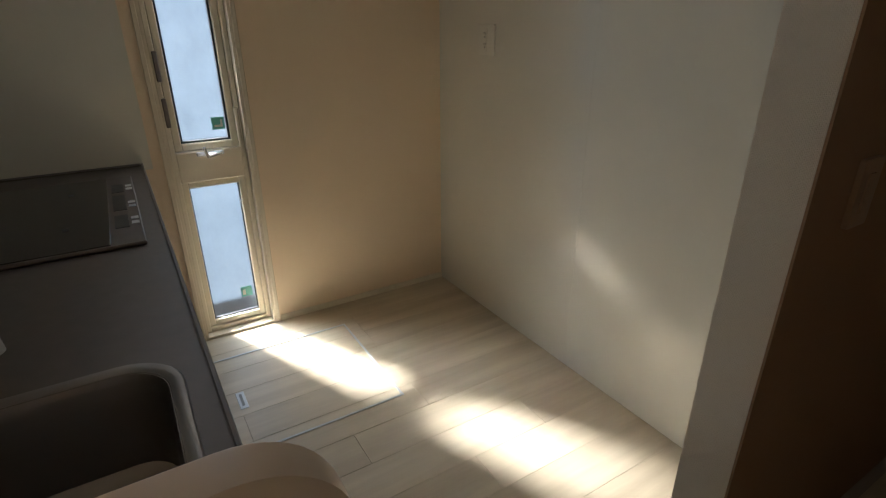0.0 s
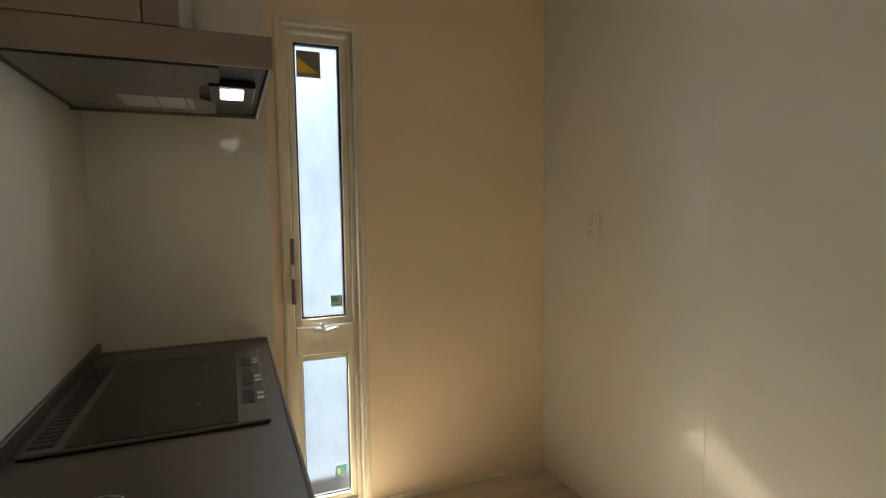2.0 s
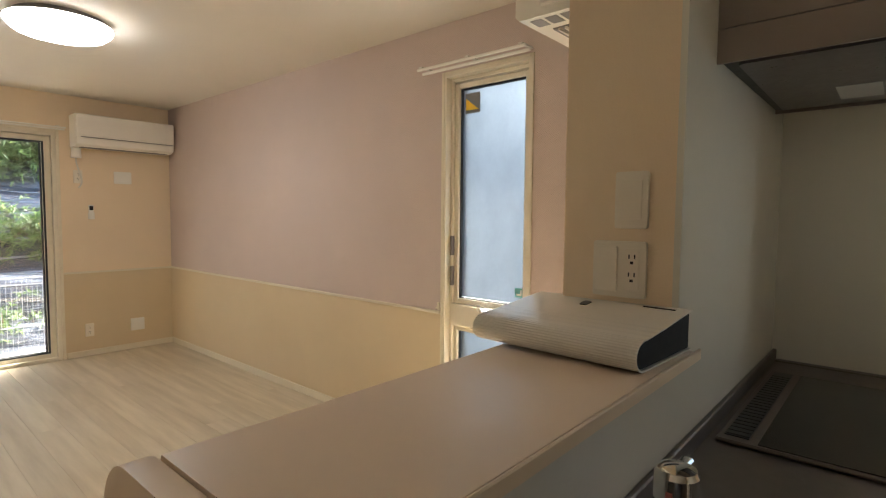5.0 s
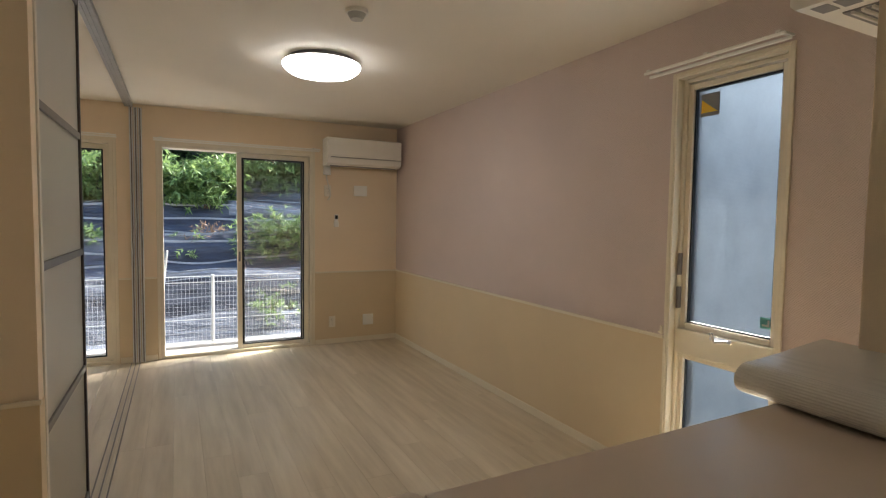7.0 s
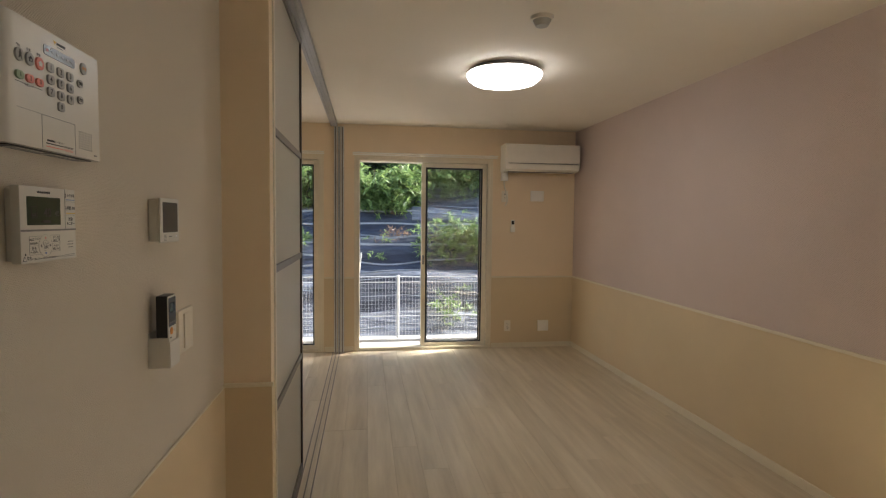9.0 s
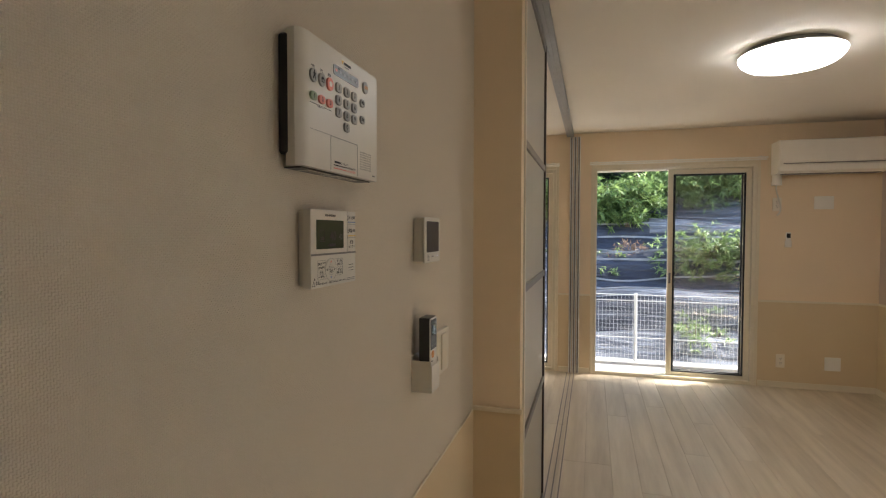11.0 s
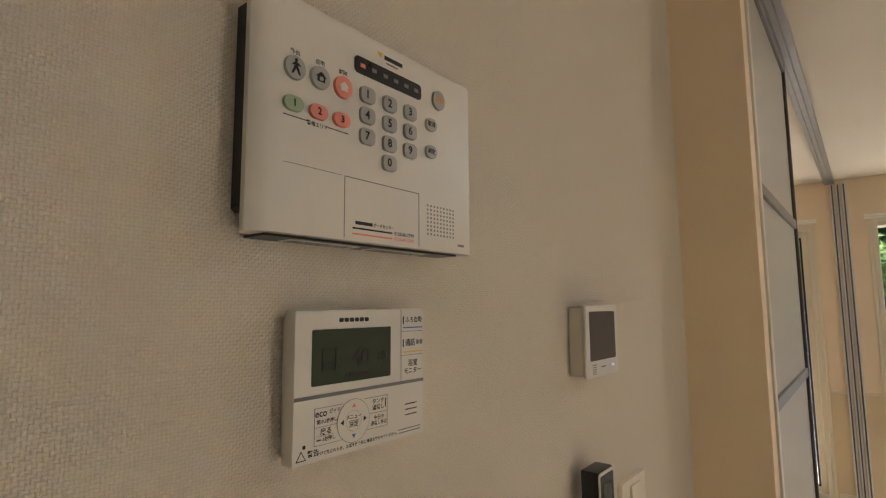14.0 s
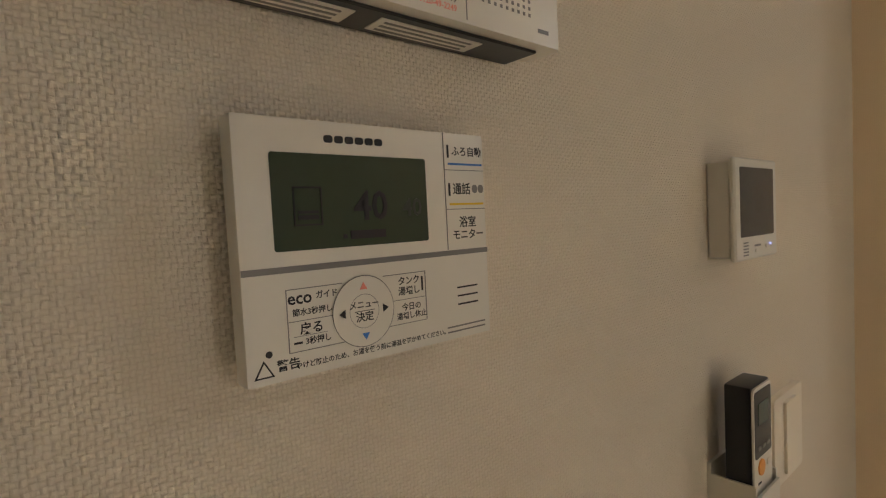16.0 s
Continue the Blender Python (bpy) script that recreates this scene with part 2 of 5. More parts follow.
PANE_MILK.node_tree.nodes["Principled BSDF"].inputs["Transmission Weight"].default_value = 0.6
LED = emitter("led", (0.93, 0.96, 1.0), 3.0)
HOOD_LED = emitter("hood_led", (1.0, 0.98, 0.92), 1.5)
SHEET = stone_slope("weed_sheet", (0.014, 0.017, 0.030), (0.075, 0.085, 0.115))
# Paler ramp: sun glare on the sheets is put into their colour.
SHEET_PALE = stone_slope("sunlit_sheet", (0.020, 0.022, 0.030), (0.17, 0.185, 0.215), 0.38, 0.72)
CONCRETE = plain("concrete", (0.42, 0.40, 0.37), 0.8, vary=0.15, scale=6, bump_size=0.003, bump_scale=60)
SIDING = plain("siding", (0.42, 0.45, 0.50), 0.7, vary=0.08, scale=2)
FENCE_WHITE = plain("fence_white", (0.52, 0.52, 0.51), 0.4)
LEAF = leafy("leaf", (0.06, 0.12, 0.03), (0.32, 0.43, 0.15))
LEAF_DRY = leafy("dry_leaf", (0.10, 0.06, 0.04), (0.34, 0.22, 0.14))
LAP = plain("lap_edge", (0.27, 0.28, 0.30), 0.6, vary=0.3, scale=3)
# Darkened copy of leaf: shade behind the sunlit sprigs put into the colour.
LEAF_SHADED = leafy("leaf_shaded", (0.010, 0.022, 0.008), (0.06, 0.10, 0.03))
TWIG = plain("twig", (0.16, 0.10, 0.06), 0.8)
SOIL = plain("soil", (0.16, 0.13, 0.10), 0.9, vary=0.3, scale=4, bump_size=0.02, bump_scale=20)


# ---- mesh helpers ----
def box(bm, x0, x1, y0, y1, z0, z1, bevel=0.0, seg=1):
    vs = [bm.verts.new((x, y, z)) for x in (x0, x1) for y in (y0, y1) for z in (z0, z1)]
    fs = [bm.faces.new([vs[i] for i in q]) for q in ((0, 1, 3, 2), (4, 6, 7, 5), (0, 4, 5, 1), (2, 3, 7, 6), (0, 2, 6, 4), (1, 5, 7, 3))]
    if bevel:
        es = {e for f in fs for e in f.edges}
        bmesh.ops.bevel(bm, geom=list(es), offset=bevel, segments=seg, profile=0.7, affect="EDGES")
    return bm


def cube(*a, **k):
    return box(bmesh.new(), *a, **k)


def tube(bm, p, q, r, seg=16, r2=None, caps=True):
    """A round bar from p to q."""
    p, q = Vector(p), Vector(q)
    m = Matrix.Translation((p + q) / 2) @ (q - p).to_track_quat("Z", "Y").to_matrix().to_4x4()
    bmesh.ops.create_cone(bm, cap_ends=caps, segments=seg, radius1=r, radius2=r if r2 is None else r2, depth=(q - p).length, matrix=m)
    return bm


def sweep(bm, pts, radii, seg=20):
    """One closed round tube through the points, its radius changing along the way."""
    pts = [Vector(p) for p in pts]
    rings = []
    for i, (p, rad) in enumerate(zip(pts, radii)):
        way = (pts[min(i + 1, len(pts) - 1)] - pts[max(i - 1, 0)]).normalized()
        side = way.cross(Vector((0.31, 0.83, 0.46))).normalized()
        up = side.cross(way)
        rings.append([bm.verts.new(p + side * (rad * math.cos(a)) + up * (rad * math.sin(a))) for a in (2 * math.pi * k / seg for k in range(seg))])
    for a, b in zip(rings, rings[1:]):
        for k in range(seg):
            bm.faces.new((a[k], a[(k + 1) % seg], b[(k + 1) % seg], b[k]))
    bm.faces.new(rings[0])
    bm.faces.new(rings[-1])
    return bm


def smoothed(values, n):
    """Values between the given ones, n to each step, along a smooth curve."""
    out = []
    for i in range(len(values) - 1):
        a, b, c, d = (values[max(0, min(len(values) - 1, i + k))] for k in (-1, 0, 1, 2))
        for j in range(n):
            t = j / n
            out.append(0.5 * (2 * b + (c - a) * t + (2 * a - 5 * b + 4 * c - d) * t * t + (3 * b - a - 3 * c + d) * t ** 3))
    return out + [values[-1]]


def rounded(w, h, r, n=6):
    """Outline of a rounded rectangle about the origin, anticlockwise."""
    pts = []
    for cx, cy, a in ((w / 2 - r, h / 2 - r, 0), (-w / 2 + r, h / 2 - r, 90), (-w / 2 + r, -h / 2 + r, 180), (w / 2 - r, -h / 2 + r, 270)):
        for i in range(n + 1):
            t = radians(a + 90 * i / n)
            pts.append((cx + r * math.cos(t), cy + r * math.sin(t)))
    return pts


def slab(bm, pts, depth, m=None, bevel=0.0):
    """A flat piece of that outline, extruded along +z by depth, then moved by m."""
    made = bmesh.new()
    vs = [made.verts.new((x, y, 0)) for x, y in pts]
    f = made.faces.new(vs)
    ext = bmesh.ops.extrude_face_region(made, geom=[f])
    top = [v for v in ext["geom"] if isinstance(v, bmesh.types.BMVert)]
    bmesh.ops.translate(made, verts=top, vec=(0, 0, depth))
    if bevel:
        es = [e for e in made.edges if all(v in top for v in e.verts)]
        bmesh.ops.bevel(made, geom=es, offset=bevel, segments=2, profile=0.7, affect="EDGES")
    bmesh.ops.recalc_face_normals(made, faces=made.faces)
    if m is not None:
        made.transform(m)
    tmp = bpy.data.meshes.new("tmp")
    made.to_mesh(tmp)
    made.free()
    bm.from_mesh(tmp)
    bpy.data.meshes.remove(tmp)
    return bm


def mesh_from(name, bm, material, smooth=False):
    bmesh.ops.recalc_face_normals(bm, faces=bm.faces)
    me = bpy.data.meshes.new(name)
    bm.to_mesh(me)
    bm.free()
    me.materials.append(material)
    if smooth:
        me.polygons.foreach_set("use_smooth", [True] * len(me.polygons))
        me.set_sharp_from_angle(angle=radians(35))
    return me


def thing(name, at, label, category, group="", kind=""):
    ob = new(name)
    ob.location = at
    ob.empty_display_size = 0.05
    return tagged(ob, label, category, group, kind)


def base_of(ob):
    at = Vector(ob.location)
    while ob.parent:
        ob = ob.parent
        at += Vector(ob.location)
    return at


def part(name, bm, material, parent, label="", smooth=False):
    """Links a bmesh, in world places, as one mesh under a thing or part."""
    bm.transform(Matrix.Translation(-base_of(parent)))
    ob = new(name, mesh_from(name, bm, material, smooth))
    ob.parent = parent
    return tagged(ob, label)


def single(name, bm, material, label, category, kind="", group="", smooth=False):
    return tagged(new(name, mesh_from(name, bm, material, smooth)), label, category, group, kind)


def lettering(name, text, size, m, material, parent, align="CENTER", squeeze=1.0):
    """Raised lettering at the pose m, in the built-in font."""
    cu = bpy.data.curves.new(name, "FONT")
    cu.body, cu.size, cu.align_x, cu.align_y, cu.extrude = text, size, align, "CENTER", 0.00008
    cu.offset = size * 0.018
    cu.resolution_u = 2
    ob = bpy.data.objects.new(name, cu)
    scene.collection.objects.link(ob)
    bpy.context.view_layer.update()
    me = bpy.data.meshes.new_from_object(ob.evaluated_get(bpy.context.evaluated_depsgraph_get()))
    bpy.data.objects.remove(ob)
    bpy.data.curves.remove(cu)
    me.transform(Matrix.Translation(-base_of(parent)) @ m @ Matrix.Diagonal((squeeze, 1, 1, 1)))
    me.materials.clear()
    me.materials.append(material)
    out = new(name, me)
    out.parent = parent
    return out


# Axes of a face: x along the wall to a viewer's right, y up, z out of the wall.
FACE_EAST = Matrix(((0, 0, 1, 0), (1, 0, 0, 0), (0, 1, 0, 0), (0, 0, 0, 1)))     # faces +x
FACE_SOUTH = Matrix(((1, 0, 0, 0), (0, 0, -1, 0), (0, 1, 0, 0), (0, 0, 0, 1)))   # faces -y
FACE_WEST = Matrix(((0, 0, -1, 0), (-1, 0, 0, 0), (0, 1, 0, 0), (0, 0, 0, 1)))   # faces -x
FACE_NORTH = Matrix(((-1, 0, 0, 0), (0, 0, 1, 0), (0, 1, 0, 0), (0, 0, 0, 1)))   # faces +y


def on(face, x, y, z):
    return Matrix.Translation((x, y, z)) @ face


# ---- structure ----
def wall(name, boxes, material, label):
    for i, b in enumerate(boxes):
        single(name if not i else f"{name}_{i + 1}", cube(*b), material, label, "wall", "structure")


KW = (0.928, 1.243, 2.105)     # kitchen window opening: y, y, top
LW = (2.965, 3.515, 2.10)     # living window opening
RAIL = 0.778
GW = (-2.385, -0.955, 2.040)  # garden window opening: x, x, top
BW = (-4.20, -2.745, 2.040)   # window of the next room

single("floor", cube(-5.5, 0.16, -1.7, 7.50, -0.2, -0.012), JOINT, "pale whitewashed wood plank floor", "floor", "structure")
single("ceiling", cube(-5.5, 0.16, -1.7, 7.50, CEILING, CEILING + 0.15), PAPER_CEILING, "plain off-white papered ceiling", "ceiling", "structure")
wall("wall_kitchen_window", [(0, 0.16, -0.15, KW[0], 0, CEILING), (0, 0.16, KW[0], KW[1], KW[2], CEILING), (0, 0.16, KW[1], 2.05, 0, CEILING)],
     PAPER_CREAM, "cream wallpapered kitchen wall round the slit window")
wall("wall_pink", [(0, 0.16, 2.05, LW[0], RAIL, CEILING), (0, 0.16, LW[0], LW[1], LW[2], CEILING), (0, 0.16, LW[1], FAR, RAIL, CEILING)],
     PAPER_PINK, "dusty pink embossed wallpaper above the dado rail")
wall("wall_pink_lower", [(-0.002, 0.16, 2.05, LW[0], 0, RAIL), (-0.002, 0.16, LW[1], FAR, 0, RAIL)], PAPER_YELLOW, "pale yellow wallpaper below the dado rail")
wall("wall_garden", [(GW[1], 0.16, FAR, FAR + 0.16, RAIL, CEILING), (GW[0], GW[1], FAR, FAR + 0.16, GW[2], CEILING), (BW[1], GW[0], FAR, FAR + 0.16, RAIL, CEILING),
                     (BW[0], BW[1], FAR, FAR + 0.16, BW[2], CEILING), (-5.5, BW[0], FAR, FAR + 0.16, RAIL, CEILING)], PAPER_CREAM, "cream wallpapered wall with two garden windows")
wall("wall_garden_lower", [(GW[1], 0.0, FAR - 0.002, FAR + 0.16, 0, RAIL), (BW[1], GW[0], FAR - 0.002, FAR + 0.16, 0, RAIL), (-5.5, BW[0], FAR - 0.002, FAR + 0.16, 0, RAIL)],
     PAPER_YELLOW, "pale yellow wallpaper below the dado rail by the garden windows")
wall("wall_west", [(WEST - 0.15, WEST, -1.7, 3.684, 0, CEILING)], PAPER_WHITE, "off-white woven-texture wallpapered wall with controls")
wall("wall_west_lower", [(WEST, WEST + 0.003, -1.7, 3.684, 0, RAIL)], PAPER_YELLOW, "pale yellow wallpaper below the dado rail by the controls")
wall("wall_pilaster", [(WEST - 0.15, -2.632, 3.684, 3.750, 0, CEILING)], PAPER_CREAM, "narrow cream pilaster beside the sliding doors")
wall("wall_pilaster_lower", [(WEST - 0.15, -2.6295, 3.681, 3.749, 0, RAIL)], PAPER_YELLOW, "pale yellow lower part of the pilaster")
wall("wall_next_room", [(-5.5, WEST - 0.15, 3.600, 3.750, 0, CEILING), (-5.5, -5.35, 3.750, FAR, 0, CEILING)], PAPER_CREAM, "plain cream walls of the adjoining room")
wall("wall_kitchen_back", [(-1.86, 0, -0.15, -0.006, 0, CEILING)], WHITE, "kitchen back wall behind its glossy panels")
for x0, x1 in ((-0.9847, -0.0005), (-1.811, -0.9851)):
    single("kitchen_panel", cube(x0, x1, -0.0055, 0, 0, CEILING, bevel=0.0005), PANEL_GLOSS, "glossy off-white kitchen wall panel", "wall panel", "structure")
# Thin facing that carries the hall's shade as a brown colour.
single("wall_hall_side", cube(-1.920, -1.9155, -1.55, 0.4995, 0, CEILING), PAPER_SHADED, "hall side of the wall end, its shade painted brown", "wall", "structure")
wall("wall_jamb", [(-1.915, -1.812, -1.7, 0.50, 0, CEILING)], PAPER_WHITE, "off-white papered wall end at the kitchen entry")
wall("wall_hall_end", [(WEST, -1.915, -1.7, -1.55, 0, CEILING)], PAPER_CREAM, "plain cream wall at the end of the hall")
wall("wall_stub", [(-1.113, 0, 1.934, 2.178, 0, CEILING)], PAPER_CREAM, "cream papered wall end between kitchen and living room")
wall("wall_under_bar", [(-1.994, -1.113, 1.9345, 2.15, 0, 1.044)], PAPER_CREAM, "cream papered half wall under the bar counter")
single("kitchen_panel", slab(bmesh.new(), [(-1.994, 0.80), (-0.012, 0.80), (-0.012, CEILING), (-1.1125, CEILING), (-1.1125, 1.044), (-1.994, 1.044)], 0.013,
                             Matrix(((1, 0, 0, 0), (0, 0, -1, 1.934), (0, 1, 0, 0), (0, 0, 0, 1)))), PANEL_GLOSS, "glossy off-white splashback panel behind the hob", "wall panel", "structure")
single("kitchen_panel", cube(-0.012, -0.001, 1.300, 1.921, 0.80, CEILING), PANEL_GLOSS, "glossy off-white splashback panel beside the hob", "wall panel", "structure")


def rail_strip(name, x0, x1, y0, y1, z0, z1, label, category):
    single(name, cube(x0, x1, y0, y1, z0, z1, bevel=0.002), TRIM, label, category, "structure")


for a, b in ((2.178, LW[0] - 0.022), (LW[1] + 0.022, FAR - 0.014)):
    rail_strip("trim", -0.012, -0.002, a, b, RAIL - 0.002, RAIL + 0.016, "cream wooden dado rail", "dado rail")
    rail_strip("baseboard", -0.011, -0.002, a, b, 0, 0.055, "cream baseboard", "baseboard")
for a, b in ((GW[1] + 0.03, 0), (BW[1] + 0.03, GW[0] - 0.03)):
    rail_strip("trim", a, b, FAR - 0.012, FAR - 0.002, RAIL - 0.002, RAIL + 0.016, "cream wooden dado rail", "dado rail")
    rail_strip("baseboard", a, b, FAR - 0.011, FAR - 0.002, 0, 0.055, "cream baseboard", "baseboard")
rail_strip("trim", WEST + 0.003, WEST + 0.005, -1.5, 3.669, RAIL - 0.002, RAIL + 0.005, "cream wooden dado rail", "dado rail")
rail_strip("trim", WEST, -2.622, 3.671, 3.681, RAIL - 0.002, RAIL + 0.014, "cream wooden dado rail", "dado rail")
rail_strip("baseboard", -0.010, 0, 0, KW[0] - 0.022, 0, 0.028, "low cream baseboard", "baseboard")


# ---- windows ----
def ring(bm, y0, y1, z0, z1, w, x0, x1, bevel=0.003):
    """A frame in the plane x = const: four bars of width w."""
    box(bm, x0, x1, y0, y0 + w, z0, z1, bevel)
    box(bm, x0, x1, y1 - w, y1, z0, z1, bevel)
    box(bm, x0, x1, y0 + w, y1 - w, z0, z0 + w, bevel)
    box(bm, x0, x1, y0 + w, y1 - w, z1 - w, z1, bevel)
    return bm


def pane(bm_box, parent, material, label):
    ob = part("pane", bm_box, material, parent, label)
    ob.visible_shadow = False
    return ob


def slit_window(name, y0, y1, top, split, label, hinge):
    """Tall narrow casement over a fixed light, in the wall at x = 0; hinge: the side of the hinges, -1 at y0, 1 at y1."""
    w = thing(name, (0.05, (y0 + y1) / 2, 0), label, "window", kind="structure")
    # lining of the opening and architrave
    bm = bmesh.new()
    box(bm, -0.006, 0.155, y0, y0 + 0.012, 0, top)
    box(bm, -0.006, 0.155, y1 - 0.012, y1, 0, top)
    box(bm, -0.006, 0.155, y0 + 0.012, y1 - 0.012, top - 0.012, top)
    box(bm, -0.006, 0.155, y0 + 0.012, y1 - 0.012, 0, 0.011)
    part("lining", bm, TRIM, w)
    bm = bmesh.new()
    box(bm, -0.010, -0.0, y0 - 0.018, y0 - 0.0005, 0, top + 0.018, 0.002)
    box(bm, -0.010, -0.0, y1 + 0.0005, y1 + 0.018, 0, top + 0.018, 0.002)
    box(bm, -0.010, -0.0, y0, y1, top + 0.0005, top + 0.018, 0.002)
    part("architrave", bm, TRIM, w)
    fy0, fy1 = y0 + 0.013, y1 - 0.013
    part("window_frame", ring(bmesh.new(), fy0, fy1, 0.012, top - 0.013, 0.020, 0.035, 0.12), SASH, w)
    part("transom", cube(0.028, 0.12, fy0 + 0.020, fy1 - 0.020, split, split + 0.125, bevel=0.004), SASH, w)
    sy0, sy1, sz0, sz1 = fy0 + 0.021, fy1 - 0.021, split + 0.127, top - 0.040
    sash = part("sash", ring(bmesh.new(), sy0, sy1, sz0, sz1, 0.028, 0.048, 0.10), SASH, w)
    # Gasket drawn wider: its black also paints the shadow gap of the frame.
    part("gasket", ring(bmesh.new(), sy0 + 0.0285, sy1 - 0.0285, sz0 + 0.0285, sz1 - 0.0285, 0.0075, 0.062, 0.09, 0), GASKET, sash)
    pane(cube(0.076, 0.081, sy0 + 0.030, sy1 - 0.030, sz0 + 0.030, sz1 - 0.030), sash, FROST, "frosted glass pane")
    low = part("fixed_light", ring(bmesh.new(), sy0 - 0.002, sy1 + 0.002, 0.033, split - 0.003, 0.026, 0.05, 0.10), SASH, w)
    part("gasket", ring(bmesh.new(), sy0 + 0.0245, sy1 - 0.0245, 0.0595, split - 0.0295, 0.004, 0.066, 0.09, 0), GASKET, low)
    pane(cube(0.080, 0.085, sy0 + 0.026, sy1 - 0.026, 0.061, split - 0.031), low, FROST, "frosted glass pane")
    # crank handle on the transom
    cy = (y0 + y1) / 2
    h = bmesh.new()
    box(h, 0.012, 0.030, cy - 0.055, cy + 0.05, split + 0.105, split + 0.122, 0.004)
    part("handle_base", h, ALU, w, "grey metal crank base")
    h = bmesh.new()
    tube(h, (0.010, cy - 0.045, split + 0.114), (-0.004, cy + 0.01, split + 0.105), 0.006, 10)
    tube(h, (-0.004, cy + 0.01, split + 0.105), (-0.012, cy + 0.022, split + 0.138), 0.0065, 10)
    bmesh.ops.create_uvsphere(h, u_segments=10, v_segments=6, radius=0.009, matrix=Matrix.Translation((-0.012, cy + 0.022, split + 0.138)))
    part("crank_handle", h, CHROME, w, "polished metal crank handle", True)
    hy = sy1 + 0.004 if hinge > 0 else sy0 - 0.004
    for z in (sz0 + 0.10, sz0 + 0.27):
        part("hinge", cube(0.022, 0.047, hy - 0.008, hy + 0.008, z, z + 0.11, bevel=0.003), STILE, w, "dark metal hinge")
    hy = sy0 - 0.004 if hinge > 0 else sy1 + 0.004
    part("lock", cube(0.024, 0.047, hy - 0.007, hy + 0.007, sz0 + 0.02, sz0 + 0.16, bevel=0.003), SASH, w)
    # stickers on the glass
    side = sy0 + 0.04 if hinge > 0 else sy1 - 0.10
    st = thing("glass_sticker", (0.074, side, sz0 + 0.05), "small teal performance sticker on the frosted glass", "sticker")
    part("sheet", cube(0.0745, 0.0752, side, side + 0.050, sz0 + 0.070, sz0 + 0.120), TEAL, st)
    part("print", cube(0.0735, 0.0744, side + 0.008, side + 0.040, sz0 + 0.080, sz0 + 0.089), WHITE, st)
    part("print", cube(0.0735, 0.0744, side + 0.008, side + 0.016, sz0 + 0.089, sz0 + 0.110), WHITE, st)
    s3 = thing("glass_sticker", (0.078, side, 0.16), "small teal performance sticker on the lower frosted pane", "sticker")
    part("sheet", cube(0.0775, 0.0782, side, side + 0.050, 0.13, 0.18), TEAL, s3)
    part("print", cube(0.0766, 0.0774, side + 0.030, side + 0.042, 0.14, 0.165), WHITE, s3)
    up = sy1 - 0.150 if name == "window_2" else sy1 - 0.141
    s2 = thing("glass_sticker", (0.074, up, sz1 - 0.15), "grey and yellow triangle sticker on the frosted glass", "sticker")
    part("sheet", cube(0.0745, 0.0752, up, up + 0.100, sz1 - 0.165, sz1 - 0.055), GREY, s2)
    tri = slab(bmesh.new(), [(0, 0), (0.086, 0), (0.0, 0.064)], 0.0008, on(FACE_WEST, 0.0744, up + 0.096, sz1 - 0.146))
    part("triangle", tri, YELLOW, s2)
    return w


slit_window("window_1", KW[0], KW[1], KW[2], 0.715, "tall slit window with cream frame and frosted glass", 1)
slit_window("window_2", LW[0], LW[1], LW[2], 0.715, "tall frosted casement window in the pink wall", 1)


def curtain_rod(at, along, length, label):
    """Double white curtain rail on brackets; along: 'x' or 'y'."""
    x, y, z = at
    t = thing("curtain_rail", at, label, "curtain rail", group="curtain rails")
    for off, dz in ((0.045, 0.0), (0.085, 0.012)):
        b = cube(x, x + length, y - off - 0.014, y - off, z + dz, z + dz + 0.014, bevel=0.003) if along == "x" else \
            cube(x - off - 0.014, x - off, y, y + length, z + dz, z + dz + 0.014, bevel=0.003)
        part("rail", b, PLATE, t)
    for k in (0.04, 0.5, 0.96):
        c = k * length
        b = cube(x + c - 0.01, x + c + 0.01, y - 0.1, y, z + 0.026, z + 0.034) if along == "x" else cube(x - 0.1, x, y + c - 0.01, y + c + 0.01, z + 0.026, z + 0.034)
        part("bracket", b, WHITE, t)
    return t


curtain_rod((-0.001, 2.94, 2.112), "y", 0.70, "white double curtain rail over the casement window")
curtain_rod((GW[0] - 0.04, FAR - 0.001, 2.06), "x", 1.53, "white double curtain rail over the garden window")
curtain_rod((BW[0] - 0.04, FAR - 0.001, 2.06), "x", 1.53, "white double curtain rail in the adjoining room")


def ring_y(bm, x0, x1, z0, z1, w, y0, y1, bevel=0.003):
    """A frame in the plane y = const."""
    box(bm, x0, x0 + w, y0, y1, z0, z1, bevel)
    box(bm, x1 - w, x1, y0, y1, z0, z1, bevel)
    box(bm, x0 + w, x1 - w, y0, y1, z0, z0 + w, bevel)
    box(bm, x0 + w, x1 - w, y0, y1, z1 - w, z1, bevel)
    return bm


